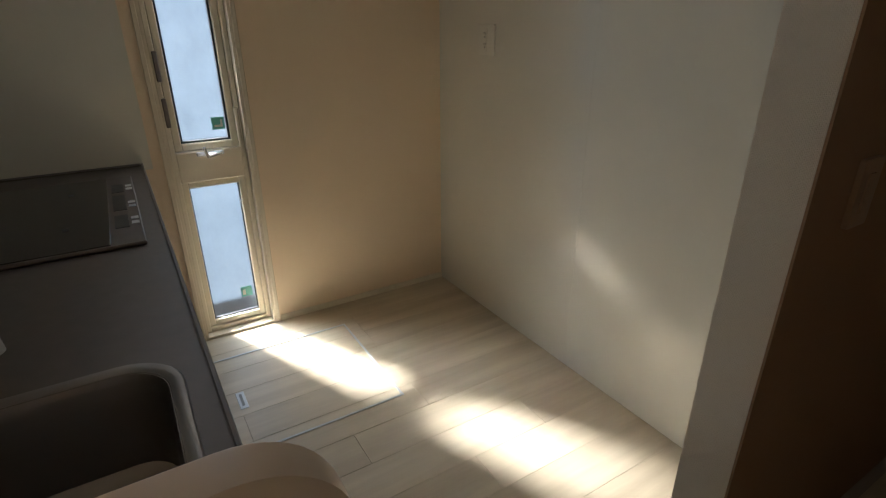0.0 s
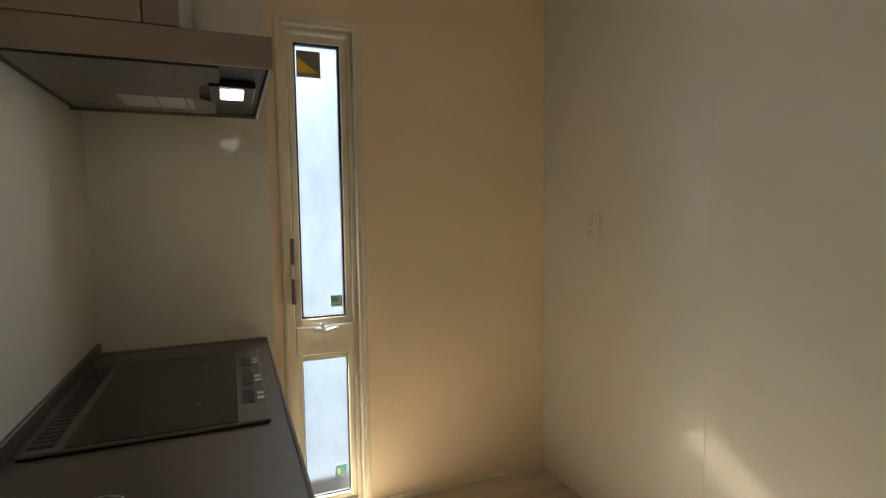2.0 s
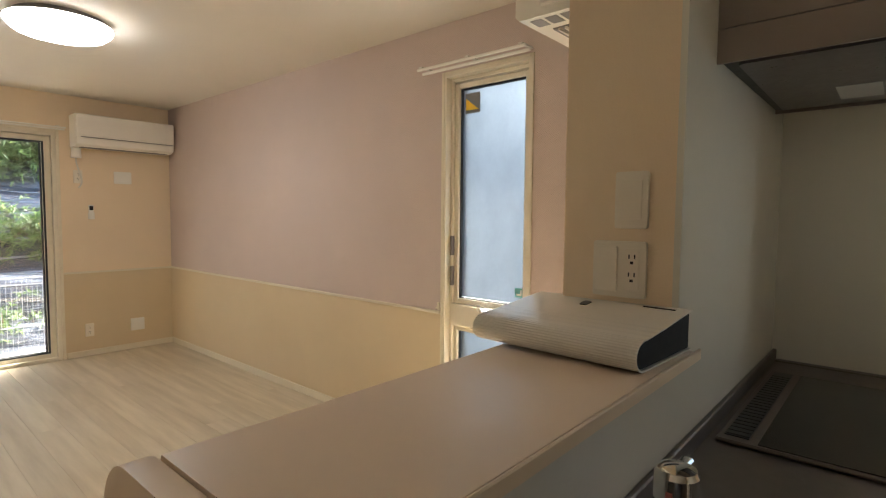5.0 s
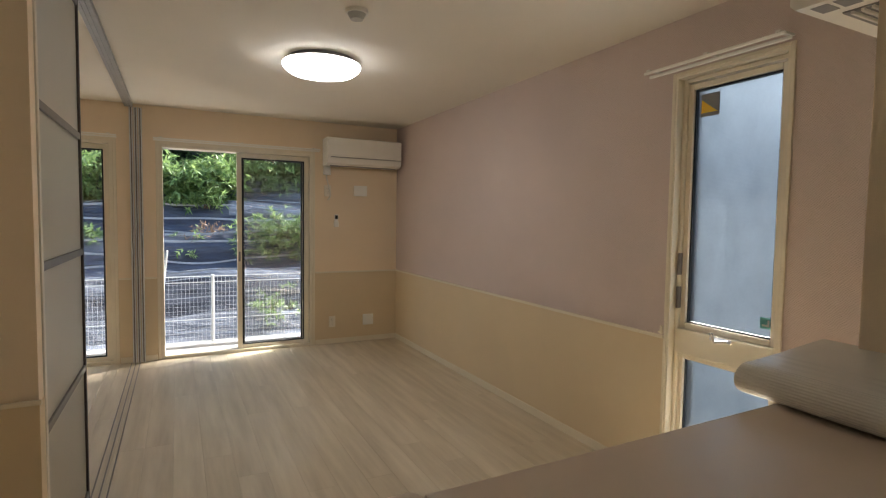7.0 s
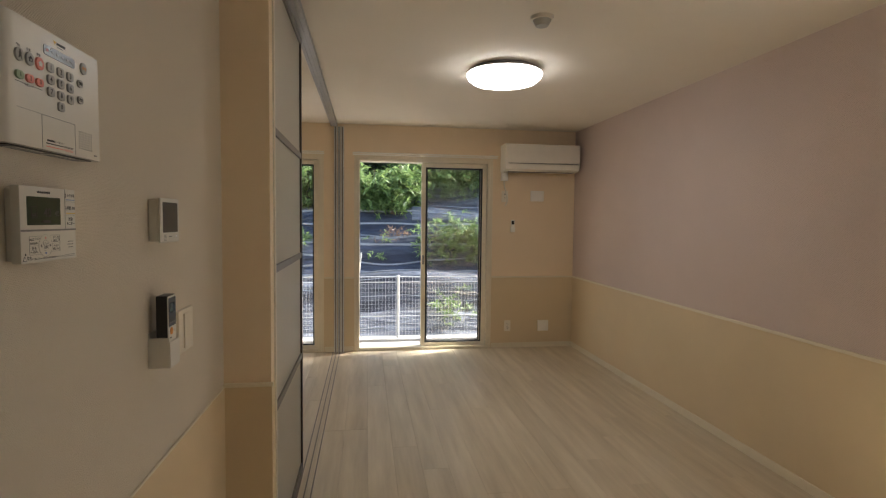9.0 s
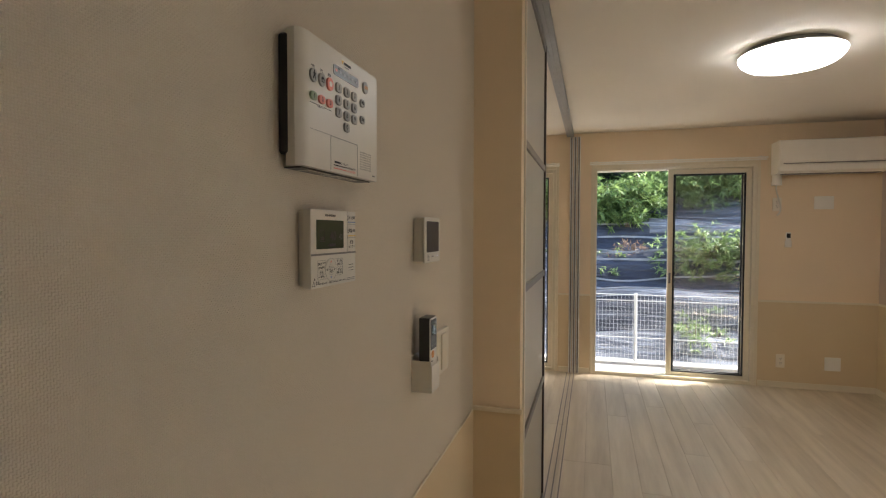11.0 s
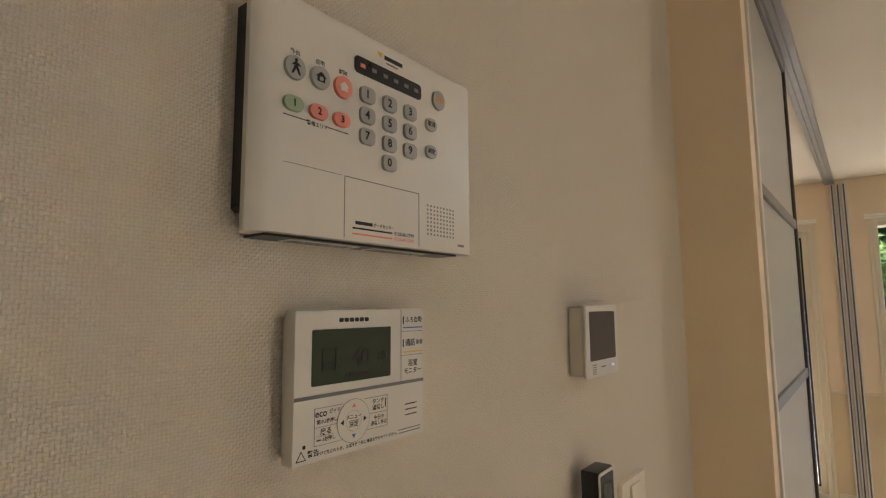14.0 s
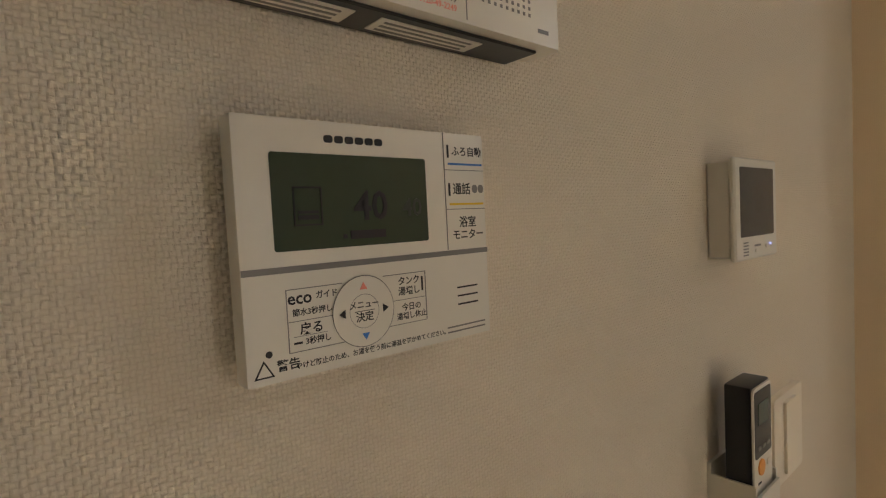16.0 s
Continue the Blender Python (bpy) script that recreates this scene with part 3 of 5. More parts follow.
def garden_window(name, x0, x1, top, open_left, label):
    w = thing(name, ((x0 + x1) / 2, FAR + 0.05, 0), label, "window", kind="structure")
    bm = bmesh.new()
    box(bm, x0 - 0.024, x0 - 0.0005, FAR - 0.010, FAR, 0, top + 0.024, 0.002)
    box(bm, x1 + 0.0005, x1 + 0.024, FAR - 0.010, FAR, 0, top + 0.024, 0.002)
    box(bm, x0, x1, FAR - 0.010, FAR, top + 0.0005, top + 0.024, 0.002)
    part("architrave", bm, TRIM, w)
    part("window_frame", ring_y(bmesh.new(), x0, x1, 0.0, top, 0.032, FAR - 0.004, FAR + 0.155), SASH, w)
    mid = (x0 + x1) / 2
    spots = [(mid - 0.03, x1 - 0.034, FAR + 0.035)]
    spots.append((mid - 0.015, x1 - 0.045, FAR + 0.085) if open_left else (x0 + 0.034, mid + 0.03, FAR + 0.085))
    for sx0, sx1, sy in spots:
        sash = part("sash", ring_y(bmesh.new(), sx0, sx1, 0.022, top - 0.034, 0.045, sy, sy + 0.036), SASH, w)
        part("gasket", ring_y(bmesh.new(), sx0 + 0.0455, sx1 - 0.0455, 0.0675, top - 0.0795, 0.012, sy + 0.006, sy + 0.03, 0), GASKET, sash)
        pane(cube(sx0 + 0.047, sx1 - 0.047, sy + 0.016, sy + 0.02, 0.069, top - 0.081), sash, CLEAR, "clear glass pane")
        part("latch", cube(sx0 + 0.012, sx0 + 0.03, sy - 0.012, sy, 0.92, 1.02, bevel=0.004), GREY, sash)
    return w


garden_window("window_3", *GW, True, "cream framed garden sliding window, left sash pushed open")
garden_window("window_4", *BW, False, "closed cream framed sliding window of the adjoining room")

hook = thing("tassel_hook", (-0.012, LW[1] + 0.03, RAIL), "small cream tassel hook above the dado rail", "hook")
part("plate", cube(-0.012, 0.0, LW[1] + 0.026, LW[1] + 0.040, RAIL + 0.02, RAIL + 0.065, bevel=0.002), TRIM, hook)
part("peg", cube(-0.030, -0.012, LW[1] + 0.029, LW[1] + 0.037, RAIL + 0.03, RAIL + 0.038, bevel=0.002), TRIM, hook)

# ---- sliding doors ----
DOOR_X = -2.626
DOOR_Z = (0.012, 2.346)
RAILS = (0.655, 1.200, 1.728)


def sliding_door(x, y0, y1):
    d = thing("sliding_door", (x, (y0 + y1) / 2, DOOR_Z[0]), "milky panelled sliding door with dark metal rails, pushed aside", "sliding door", group="stacked sliding doors")
    z0, z1 = DOOR_Z
    part("stile", cube(x - 0.026, x, y0, y0 + 0.022, z0, z1, bevel=0.002), IVORY, d, "pale stile against the pilaster")
    part("stile", cube(x - 0.026, x, y1 - 0.022, y1, z0, z1, bevel=0.002), DOOR_EDGE, d, "dark metal stile")
    for z in (z0, *[r - 0.014 for r in RAILS], z1 - 0.035):
        h = 0.05 if z == z0 else 0.03
        part("crossbar", cube(x - 0.025, x - 0.001, y0 + 0.022, y1 - 0.022, z, z + h, bevel=0.002), STILE, d)
    edges = [z0 + 0.05, *RAILS, z1 - 0.035]
    for a, b in zip(edges, edges[1:]):
        part("panel", cube(x - 0.018, x - 0.010, y0 + 0.022, y1 - 0.022, a + 0.001, b - 0.014 if b != edges[-1] else b), PANE_MILK, d)
    return d


for k in range(3):
    sliding_door(DOOR_X - 0.034 * k, 3.754, 4.60 + 0.012 * k)
for nm, z0, z1 in (("ceiling_track", CEILING - 0.034, CEILING), ("floor_track", -0.004, 0.0025)):
    t = thing(nm, (DOOR_X - 0.06, 5.5, z0), "triple aluminium sliding door track", "door track", kind="structure")
    for k in range(3):
        x = DOOR_X + (0.044 - 0.022 * k if z0 > 1 else 0.080 - 0.034 * k)
        if z0 > 1:
            part("channel", cube(x - 0.020, x + 0.001, 3.754, FAR - 0.03, z0, z1, bevel=0.002), TRACK, t)
        else:
            part("channel", cube(x - 0.0165, x - 0.0095, 3.754, FAR - 0.03, z0, z1), STILE, t)
post = thing("door_post", (DOOR_X - 0.05, FAR - 0.02, 0), "ribbed aluminium door receiving post on the garden wall", "door post", kind="structure")
for k in range(3):
    x = DOOR_X + 0.114 - 0.036 * k
    bm = bmesh.new()
    box(bm, x - 0.030, x - 0.021, FAR - 0.045, FAR - 0.003, 0, CEILING - 0.035, 0.0015)
    box(bm, x - 0.011, x - 0.002, FAR - 0.045, FAR - 0.003, 0, CEILING - 0.035, 0.0015)
    # Groove backs take a dark colour in place of shade between the ribs.
    part("groove", cube(x - 0.021, x - 0.011, FAR - 0.014, FAR - 0.003, 0, CEILING - 0.035), STILE, post, "groove between the ribs, its shade painted dark")
    part("channel", bm, POST, post)

# ---- living room fixtures ----
lamp = thing("ceiling_lamp", (*LAMP, 2.3), "round white LED ceiling lamp, switched on", "ceiling lamp")
bm = bmesh.new()
tube(bm, (*LAMP, CEILING - 0.0355), (*LAMP, CEILING - 0.001), 0.205, 48)
part("base", bm, GREY, lamp, "dark base ring", True)
bm = bmesh.new()
prof = [(0.244, -0.036), (0.244, -0.046), (0.234, -0.064), (0.205, -0.086), (0.13, -0.101), (0.05, -0.106)]
rows = [[bm.verts.new((LAMP[0] + r * math.cos(a), LAMP[1] + r * math.sin(a), CEILING + z)) for a in (2 * math.pi * i / 48 for i in range(48))] for r, z in prof]
for a, b in zip(rows, rows[1:]):
    for i in range(48):
        bm.faces.new((a[i], a[(i + 1) % 48], b[(i + 1) % 48], b[i]))
bm.faces.new(rows[-1])
tray = bmesh.new()
tube(tray, (*LAMP, CEILING - 0.0358), (*LAMP, CEILING - 0.0352), 0.2435, 48)
part("tray", tray, WHITE, lamp, "white tray above the diffuser")
part("diffuser", bm, LED, lamp, "glowing white domed diffuser", True)

det = thing("smoke_detector", (-1.447, 4.187, 2.36), "small white round smoke detector on the ceiling", "smoke detector")
bm = bmesh.new()
tube(bm, (-1.447, 4.187, CEILING - 0.018), (-1.447, 4.187, CEILING), 0.055, 24)
part("base", bm, WHITE, det, "", True)
bm = bmesh.new()
tube(bm, (-1.447, 4.187, CEILING - 0.045), (-1.447, 4.187, CEILING - 0.018), 0.03, 24, 0.045)
# The grey stands in for shading on the sensor head.
part("sensor", bm, BUTTON, det, "sensor head, its shading painted grey", True)


def air_conditioner(x0, x1, z0, z1, ywall, out, label, square=False):
    """Wall unit on a wall at y = ywall, standing out towards out (-1 or 1 along y)."""
    a = thing("air_conditioner", ((x0 + x1) / 2, ywall, z0), label, "air conditioner", group="air conditioners")
    d = 0.225
    prof = [(0.0, 0.0), (0.16, 0.0), (0.212, 0.018), (d, 0.06), (d, z1 - z0 - 0.02), (d - 0.02, z1 - z0), (0, z1 - z0)]
    if square:
        prof = [(0.0, 0.0), (d - 0.012, 0.0), (d, 0.012), (d, z1 - z0 - 0.02), (d - 0.02, z1 - z0), (0, z1 - z0)]
    m = Matrix(((0, 0, 1, x0), (out, 0, 0, ywall + out * 0.004), (0, 1, 0, z0), (0, 0, 0, 1)))
    part("body", slab(bmesh.new(), prof, x1 - x0, m), PLATE, a)
    y = ywall + out * (d + 0.004)
    ys = sorted((y, y + out * 0.012))
    part("front_panel", cube(x0 + 0.002, x1 - 0.002, *ys, z0 + 0.085, z1 - 0.008, bevel=0.004), PLATE, a, "smooth white front panel")
    if square:
        part("outlet", cube(x0 + 0.10, x1 - 0.03, ywall + 0.06, ywall + 0.17, z0 - 0.004, z0 + 0.004), GREY, a, "dark air outlet slot")
        for k in range(5):
            part("vane", cube(x0 + 0.10, x1 - 0.03, ywall + 0.068 + 0.02 * k, ywall + 0.074 + 0.02 * k, z0 - 0.010, z0 - 0.0041), WHITE, a)
        for k in range(3):
            part("notice", cube(x0 + 0.018, x0 + 0.07, ywall + 0.07 + 0.045 * k, ywall + 0.105 + 0.045 * k, z0 - 0.0012, z0 - 0.0003), GREY, a, "small grey printed notice")
        part("inner_cover", cube(x0 - 0.012, x0 - 0.0003, ywall + 0.02, ywall + 0.15, z0 + 0.02, z1 - 0.09, bevel=0.006), WHITE, a)
        return a
    bm = cube(x0 + 0.05, x1 - 0.02, *sorted((ywall + out * 0.165, ywall + out * 0.235)), z0 + 0.066, z0 + 0.072)
    part("louver", bm, WHITE, a)
    part("outlet", cube(x0 + 0.05, x1 - 0.03, *sorted((ywall + out * 0.06, ywall + out * 0.15)), z0 - 0.003, z0 + 0.002), GREY, a, "dark air outlet slot")
    part("gap", cube(x0 + 0.03, x1 - 0.01, *sorted((ywall + out * 0.15, ywall + out * 0.2345)), z0 + 0.0755, z0 + 0.082), GREY, a, "dark seam under the front panel")
    return a


ac = air_conditioner(-0.850, -0.042, 1.922, 2.205, FAR - 0.003, -1, "white wall-mounted air conditioner in the room corner")
air_conditioner(-0.985, -0.12, 1.858, 2.165, 2.1795, 1, "white wall-mounted ventilation unit beside the casement window", True)
pipe = thing("pipe_cover", (-0.808, FAR - 0.04, 1.8), "white pipe cover under the air conditioner", "pipe cover")
bm = bmesh.new()
tube(bm, (-0.813, FAR - 0.045, 1.83), (-0.813, FAR - 0.045, 1.927), 0.042, 16, 0.036)
part("elbow", bm, PLATE, pipe, "", True)
bm = bmesh.new()
pts = [(-0.813, FAR - 0.04, 1.84), (-0.808, FAR - 0.02, 1.79), (-0.783, FAR - 0.012, 1.70), (-0.768, FAR - 0.012, 1.62), (-0.783, FAR - 0.012, 1.575), (-0.798, FAR - 0.012, 1.565)]
sweep(bm, smoothed([Vector(p) for p in pts], 4), [0.006] * (4 * len(pts) - 3), 8)
part("cord", bm, WHITE, pipe, "", True)


def plate(face_m, w, h, label, pieces=(), depth=0.009, mat=None, category="wall plate", name="wall_plate", slots=()):
    """A wall plate; pieces: (x, y, w, h, depth) rockers; slots: (x, y, w, h) dark holes."""
    t = thing(name, face_m.translation, label, category)
    part("plate", slab(bmesh.new(), rounded(w, h, 0.006, 3), depth, face_m, 0.002), mat or IVORY, t, "", True)
    for x, y, pw, ph, pd in pieces:
        part("rocker", slab(bmesh.new(), rounded(pw, ph, 0.002, 2), pd, face_m @ Matrix.Translation((x, y, depth)), 0.001), mat or IVORY, t)
    for x, y, pw, ph in slots:
        part("slot", slab(bmesh.new(), rounded(pw, ph, min(pw, ph) * 0.2, 2), 0.0006, face_m @ Matrix.Translation((x, y, depth + 0.0001 + (pieces and pieces[-1][4] or 0)))), INK, t)
    return t


def outlet(face_m, label, w=0.070, mat=None):
    pcs = [(0.0, 0.0, 0.026, 0.088, 0.003)]
    sl = []
    for y in (0.022, -0.018):
        sl += [(-0.006, y + 0.004, 0.003, 0.009), (0.006, y + 0.004, 0.003, 0.009), (0, y - 0.010, 0.006, 0.005)]
    return plate(face_m, w, 0.12, label, pcs, slots=sl, category="power outlet", name="power_outlet", mat=mat)


# garden wall plates
outlet(on(FACE_SOUTH, -0.743, FAR - 0.003, 0.243), "cream double power outlet low on the garden wall")
plate(on(FACE_SOUTH, -0.335, FAR - 0.003, 0.240), 0.122, 0.12, "cream double socket plate low on the garden wall", [(-0.025, 0, 0.03, 0.07, 0.002), (0.025, 0, 0.03, 0.07, 0.002)], mat=PLATE)
outlet(on(FACE_SOUTH, -0.795, FAR, 1.662), "small white power outlet under the air conditioner")
plate(on(FACE_SOUTH, -0.430, FAR, 1.672), 0.15, 0.115, "blank white cover plate on the garden wall", mat=PLATE)
rc = thing("remote_control", (-0.702, FAR, 1.27), "small white remote control in a wall holder", "remote control")
part("holder", cube(-0.727, -0.677, FAR - 0.022, FAR, 1.275, 1.335, bevel=0.004), PLATE, rc)
part("body", cube(-0.722, -0.682, FAR - 0.019, FAR - 0.004, 1.30, 1.41, bevel=0.004), PLATE, rc)
part("display", cube(-0.717, -0.687, FAR - 0.021, FAR - 0.0185, 1.36, 1.40), BLACK, rc, "dark display")

# wall end plates over the bar
plate(on(FACE_WEST, -1.114, 2.020, 1.367), 0.070, 0.12, "blank ivory switch plate on the wall end", [(0, 0, 0.046, 0.085, 0.002)], name="switch_plate", category="switch")
t = plate(on(FACE_WEST, -1.114, 2.043, 1.220), 0.116, 0.12, "ivory plate with a wide switch and double outlet", [(-0.027, 0, 0.048, 0.098, 0.005), (0.029, 0, 0.030, 0.09, 0.002)],
          slots=[(0.029 + dx, y, *s) for y0 in (0.022, -0.016) for dx, y, s in ((-0.006, y0 + 0.006, (0.0028, 0.009)), (0.006, y0 + 0.006, (0.0028, 0.009)), (0, y0 - 0.007, (0.007, 0.006)))],
          name="switch_plate", category="switch")
# kitchen back wall outlet
outlet(on(FACE_NORTH, -0.382, 0.0, 1.247), "white power outlet on the glossy kitchen wall", 0.116, mat=PANEL_GLOSS)
# hall switch on the wall end, its plate darkened to match the painted shade
plate(on(FACE_WEST, -1.921, 0.335, 1.04), 0.070, 0.12, "hall side switch plate, its shade painted brown", [(0, 0, 0.022, 0.07, 0.003)], mat=plain("shaded_plate", (0.36, 0.23, 0.14), 0.5), name="switch_plate", category="switch")

# ---- kitchen ----
TOP = 0.823
counter = thing("worktop", (-1.0, 1.55, TOP), "brushed grey steel kitchen worktop with upstand", "worktop")
SX0, SX1, SY0, SY1 = -1.960, -1.475, 1.395, 1.750
hole = [((SX0 + SX1) / 2 + x, (SY0 + SY1) / 2 + y) for x, y in rounded(SX1 - SX0, SY1 - SY0, 0.07, 8)]
bm = bmesh.new()
outer = [bm.verts.new((x, y, TOP)) for x, y in ((-1.993, 1.338), (-0.013, 1.338), (-0.013, 1.920), (-1.993, 1.920))]
inner = [bm.verts.new((x, y, TOP)) for x, y in hole]
es = [bm.edges.new((a, b)) for loop in (outer, inner) for a, b in zip(loop, loop[1:] + loop[:1])]
bmesh.ops.triangle_fill(bm, use_beauty=True, edges=es)
part("surface", bm, STEEL, counter)
part("front_edge", cube(-1.993, -0.013, 1.330, 1.3385, TOP - 0.03, TOP + 0.004, bevel=0.002), STEEL, counter)
part("upstand", cube(-1.993, -0.013, 1.907, 1.9205, TOP - 0.002, TOP + 0.040, bevel=0.003), STEEL, counter)
part("upstand", cube(-0.046, -0.0125, 1.338, 1.907, TOP - 0.002, TOP + 0.005, bevel=0.003), STEEL, counter)
sink = thing("sink", ((SX0 + SX1) / 2, (SY0 + SY1) / 2, TOP - 0.18), "deep stainless steel sink with rounded corners", "sink")
bm = bmesh.new()
cx, cy = (SX0 + SX1) / 2, (SY0 + SY1) / 2
loops = []
for grow, z, r in ((0.022, 0.001, 0.085), (0.020, 0.004, 0.085), (0.010, 0.004, 0.078), (0.002, 0.001, 0.072), (-0.004, -0.012, 0.066), (-0.012, -0.16, 0.06), (-0.05, -0.18, 0.04), (-0.18, -0.183, 0.03)):
    loops.append([bm.verts.new((cx + x, cy + y, TOP + z)) for x, y in rounded(SX1 - SX0 + 2 * grow, SY1 - SY0 + 2 * grow, r, 8)])
for a, b in zip(loops, loops[1:]):
    n = len(a)
    for i in range(n):
        bm.faces.new((a[i], a[(i + 1) % n], b[(i + 1) % n], b[i]))
bm.faces.new(loops[-1])
part("basin", bm, SINK_STEEL, sink, "", True)
bm = bmesh.new()
tube(bm, (cx, cy, TOP - 0.184), (cx, cy, TOP - 0.179), 0.05, 24)
part("drain", bm, ALU, sink, "", True)
cab = thing("base_cabinet", (-1.0, 1.57, 0), "plain bronze kitchen base cabinet under the worktop", "cabinet")
part("body", cube(-1.992, -0.014, 1.364, 1.919, 0.0, TOP - 0.22), BRONZE, cab)
part("front", cube(-1.992, -0.014, 1.346, 1.364, 0.08, TOP - 0.034, bevel=0.002), BRONZE, cab)

hob = thing("induction_hob", (-0.55, 1.6, TOP), "black glass induction hob with bronze frame", "hob")
HX0, HX1, HY0, HY1 = -0.921, -0.222, 1.378, 1.889
part("frame", cube(HX0, HX1, HY0, HY1, TOP + 0.0005, TOP + 0.010, bevel=0.003), HOB_FRAME, hob)
part("glass", cube(HX0 + 0.010, HX1 - 0.012, 1.452, 1.806, TOP + 0.0095, TOP + 0.0118, bevel=0.0008), BLACK_GLASS, hob, "dark glass plate")
part("grille", cube(HX0 + 0.03, HX1 - 0.02, 1.826, 1.876, TOP + 0.0095, TOP + 0.012), BLACK, hob, "black exhaust grille")
for i in range(24):
    x = HX0 + 0.036 + i * 0.0255
    part("grille_slat", cube(x, x + 0.004, 1.827, 1.875, TOP + 0.0121, TOP + 0.0132), HOOD_DARK, hob)
for x0, x1 in ((-0.79, -0.68), (-0.63, -0.47), (-0.43, -0.33)):
    part("display", cube(x0, x1, 1.408, 1.440, TOP + 0.0102, TOP + 0.0112), BLACK, hob, "black control display")
    for k in range(2):
        xx = x0 + 0.02 + k * 0.04
        part("key", cube(xx, xx + 0.024, 1.384, 1.402, TOP + 0.0102, TOP + 0.0118, bevel=0.001), ALU, hob, "small silver key")
for x, y in ((-0.40, 1.545), (-0.74, 1.547)):
    part("mark", cube(x - 0.012, x + 0.012, y - 0.007, y + 0.007, TOP + 0.0119, TOP + 0.0122), BLACK, hob)

hood = thing("range_hood", (-0.54, 1.6, 1.665), "bronze slim range hood with lamp switched on", "range hood")
QX0, QX1, QY0, QY1, QZ0, QZ1 = -0.905, -0.165, 1.343, 1.9205, 1.676, 1.750
for nm, b in (("front_fascia", (QX0, QX1, QY0, QY0 + 0.008, QZ0, QZ1)), ("side_fascia", (QX0, QX0 + 0.008, QY0 + 0.008, QY1, QZ0, QZ1)),
              ("side_fascia", (QX1 - 0.008, QX1, QY0 + 0.008, QY1, QZ0, QZ1)), ("top_plate", (QX0 + 0.008, QX1 - 0.008, QY0 + 0.008, QY1, QZ1 - 0.008, QZ1))):
    part(nm, cube(*b), BRONZE, hood)
part("underside", cube(QX0 + 0.009, QX1 - 0.009, QY0 + 0.009, QY1 - 0.001, QZ0 + 0.012, QZ0 + 0.016), HOOD_DARK, hood)
bm = slab(bmesh.new(), [(-0.868, 1.876), (-0.858, 1.886), (-0.225, 1.892), (-0.225, 1.495), (-0.245, 1.479), (-0.43, 1.479), (-0.492, 1.520), (-0.655, 1.514), (-0.713, 1.462), (-0.858, 1.462), (-0.868, 1.475)][::-1], 0.009,
          Matrix.Translation((0, 0, QZ0 + 0.001)), 0.0)
part("baffle_plate", bm, HOOD_PLATE, hood, "grey baffle plate")
part("lamp_housing", cube(-0.705, -0.46, 1.372, 1.490, QZ0 - 0.006, QZ0 + 0.011, bevel=0.003), BLACK, hood)
part("lamp_lens", cube(-0.668, -0.545, 1.402, 1.462, QZ0 - 0.0085, QZ0 - 0.0062), HOOD_LED, hood, "bright white lamp")
for y0, y1 in ((1.642, 1.737), (1.562, 1.637), (1.540, 1.557)):
    part("notice", cube(-0.49, -0.31, y0, y1, QZ0 - 0.0005, QZ0 + 0.0008), BUTTON, hood, "pale printed notice")
wc = thing("wall_cabinet", (-0.54, 1.7, 1.75), "bronze wall cabinet above the range hood", "cabinet")
part("body", cube(QX0, QX1, 1.613, 1.9205, QZ1 + 0.002, CEILING - 0.001, bevel=0.001), BRONZE, wc)
part("door", cube(QX0, QX1, 1.538, 1.610, QZ1 + 0.002, CEILING - 0.004, bevel=0.001), BRONZE, wc)

tap = thing("tap", (-1.478, 1.806, TOP), "chrome single-lever kitchen mixer tap", "tap")
TX, TY = -1.478, 1.806
bm = bmesh.new()
tube(bm, (TX, TY, TOP), (TX, TY, TOP + 0.010), 0.034, 28)
tube(bm, (TX, TY, TOP + 0.010), (TX, TY, TOP + 0.130), 0.0290, 28)
part("body", bm, CHROME, tap, "", True)
bm = bmesh.new()
tube(bm, (TX, TY, TOP + 0.1305), (TX, TY, TOP + 0.1335), 0.0275, 28)
part("seam", bm, BLACK, tap, "dark seam under the lever cap")
bm = bmesh.new()
tube(bm, (TX, TY, TOP + 0.134), (TX, TY, TOP + 0.168), 0.0295, 28, 0.0290)
tube(bm, (TX, TY, TOP + 0.168), (TX, TY, TOP + 0.176), 0.0290, 28, 0.0255)
tube(bm, (TX, TY, TOP + 0.176), (TX, TY, TOP + 0.180), 0.0255, 28, 0.017)
box(bm, TX - 0.012, TX + 0.050, TY - 0.009, TY + 0.009, TOP + 0.166, TOP + 0.175, 0.003)
part("lever", bm, CHROME, tap, "", True)
part("hot_mark", cube(TX - 0.0304, TX - 0.0285, TY - 0.004, TY + 0.005, TOP + 0.142, TOP + 0.152, bevel=0.0006), RED, tap, "small red mark")
bm = bmesh.new()
pts = [(-1.488, 1.785, TOP + 0.070), (-1.515, 1.720, TOP + 0.112), (-1.538, 1.665, TOP + 0.152), (-1.556, 1.620, TOP + 0.182), (-1.566, 1.590, TOP + 0.186), (-1.572, 1.570, TOP + 0.172), (-1.574, 1.562, TOP + 0.156)]
rad = [0.009, 0.0100, 0.0125, 0.018, 0.0215, 0.0205, 0.0185]
sweep(bm, smoothed([Vector(p) for p in pts], 5), smoothed(rad, 5), 24)
part("spout", bm, CHROME, tap, "", True)
bm = bmesh.new()
tube(bm, (-1.575, 1.560, TOP + 0.142), (-1.574, 1.562, TOP + 0.157), 0.0165, 20)
part("aerator", bm, ALU, tap, "", True)
tap.location.z -= 0.009
note = thing("warning_label", (-1.27, 1.845, TOP), "orange and white printed label stuck on the worktop", "label")
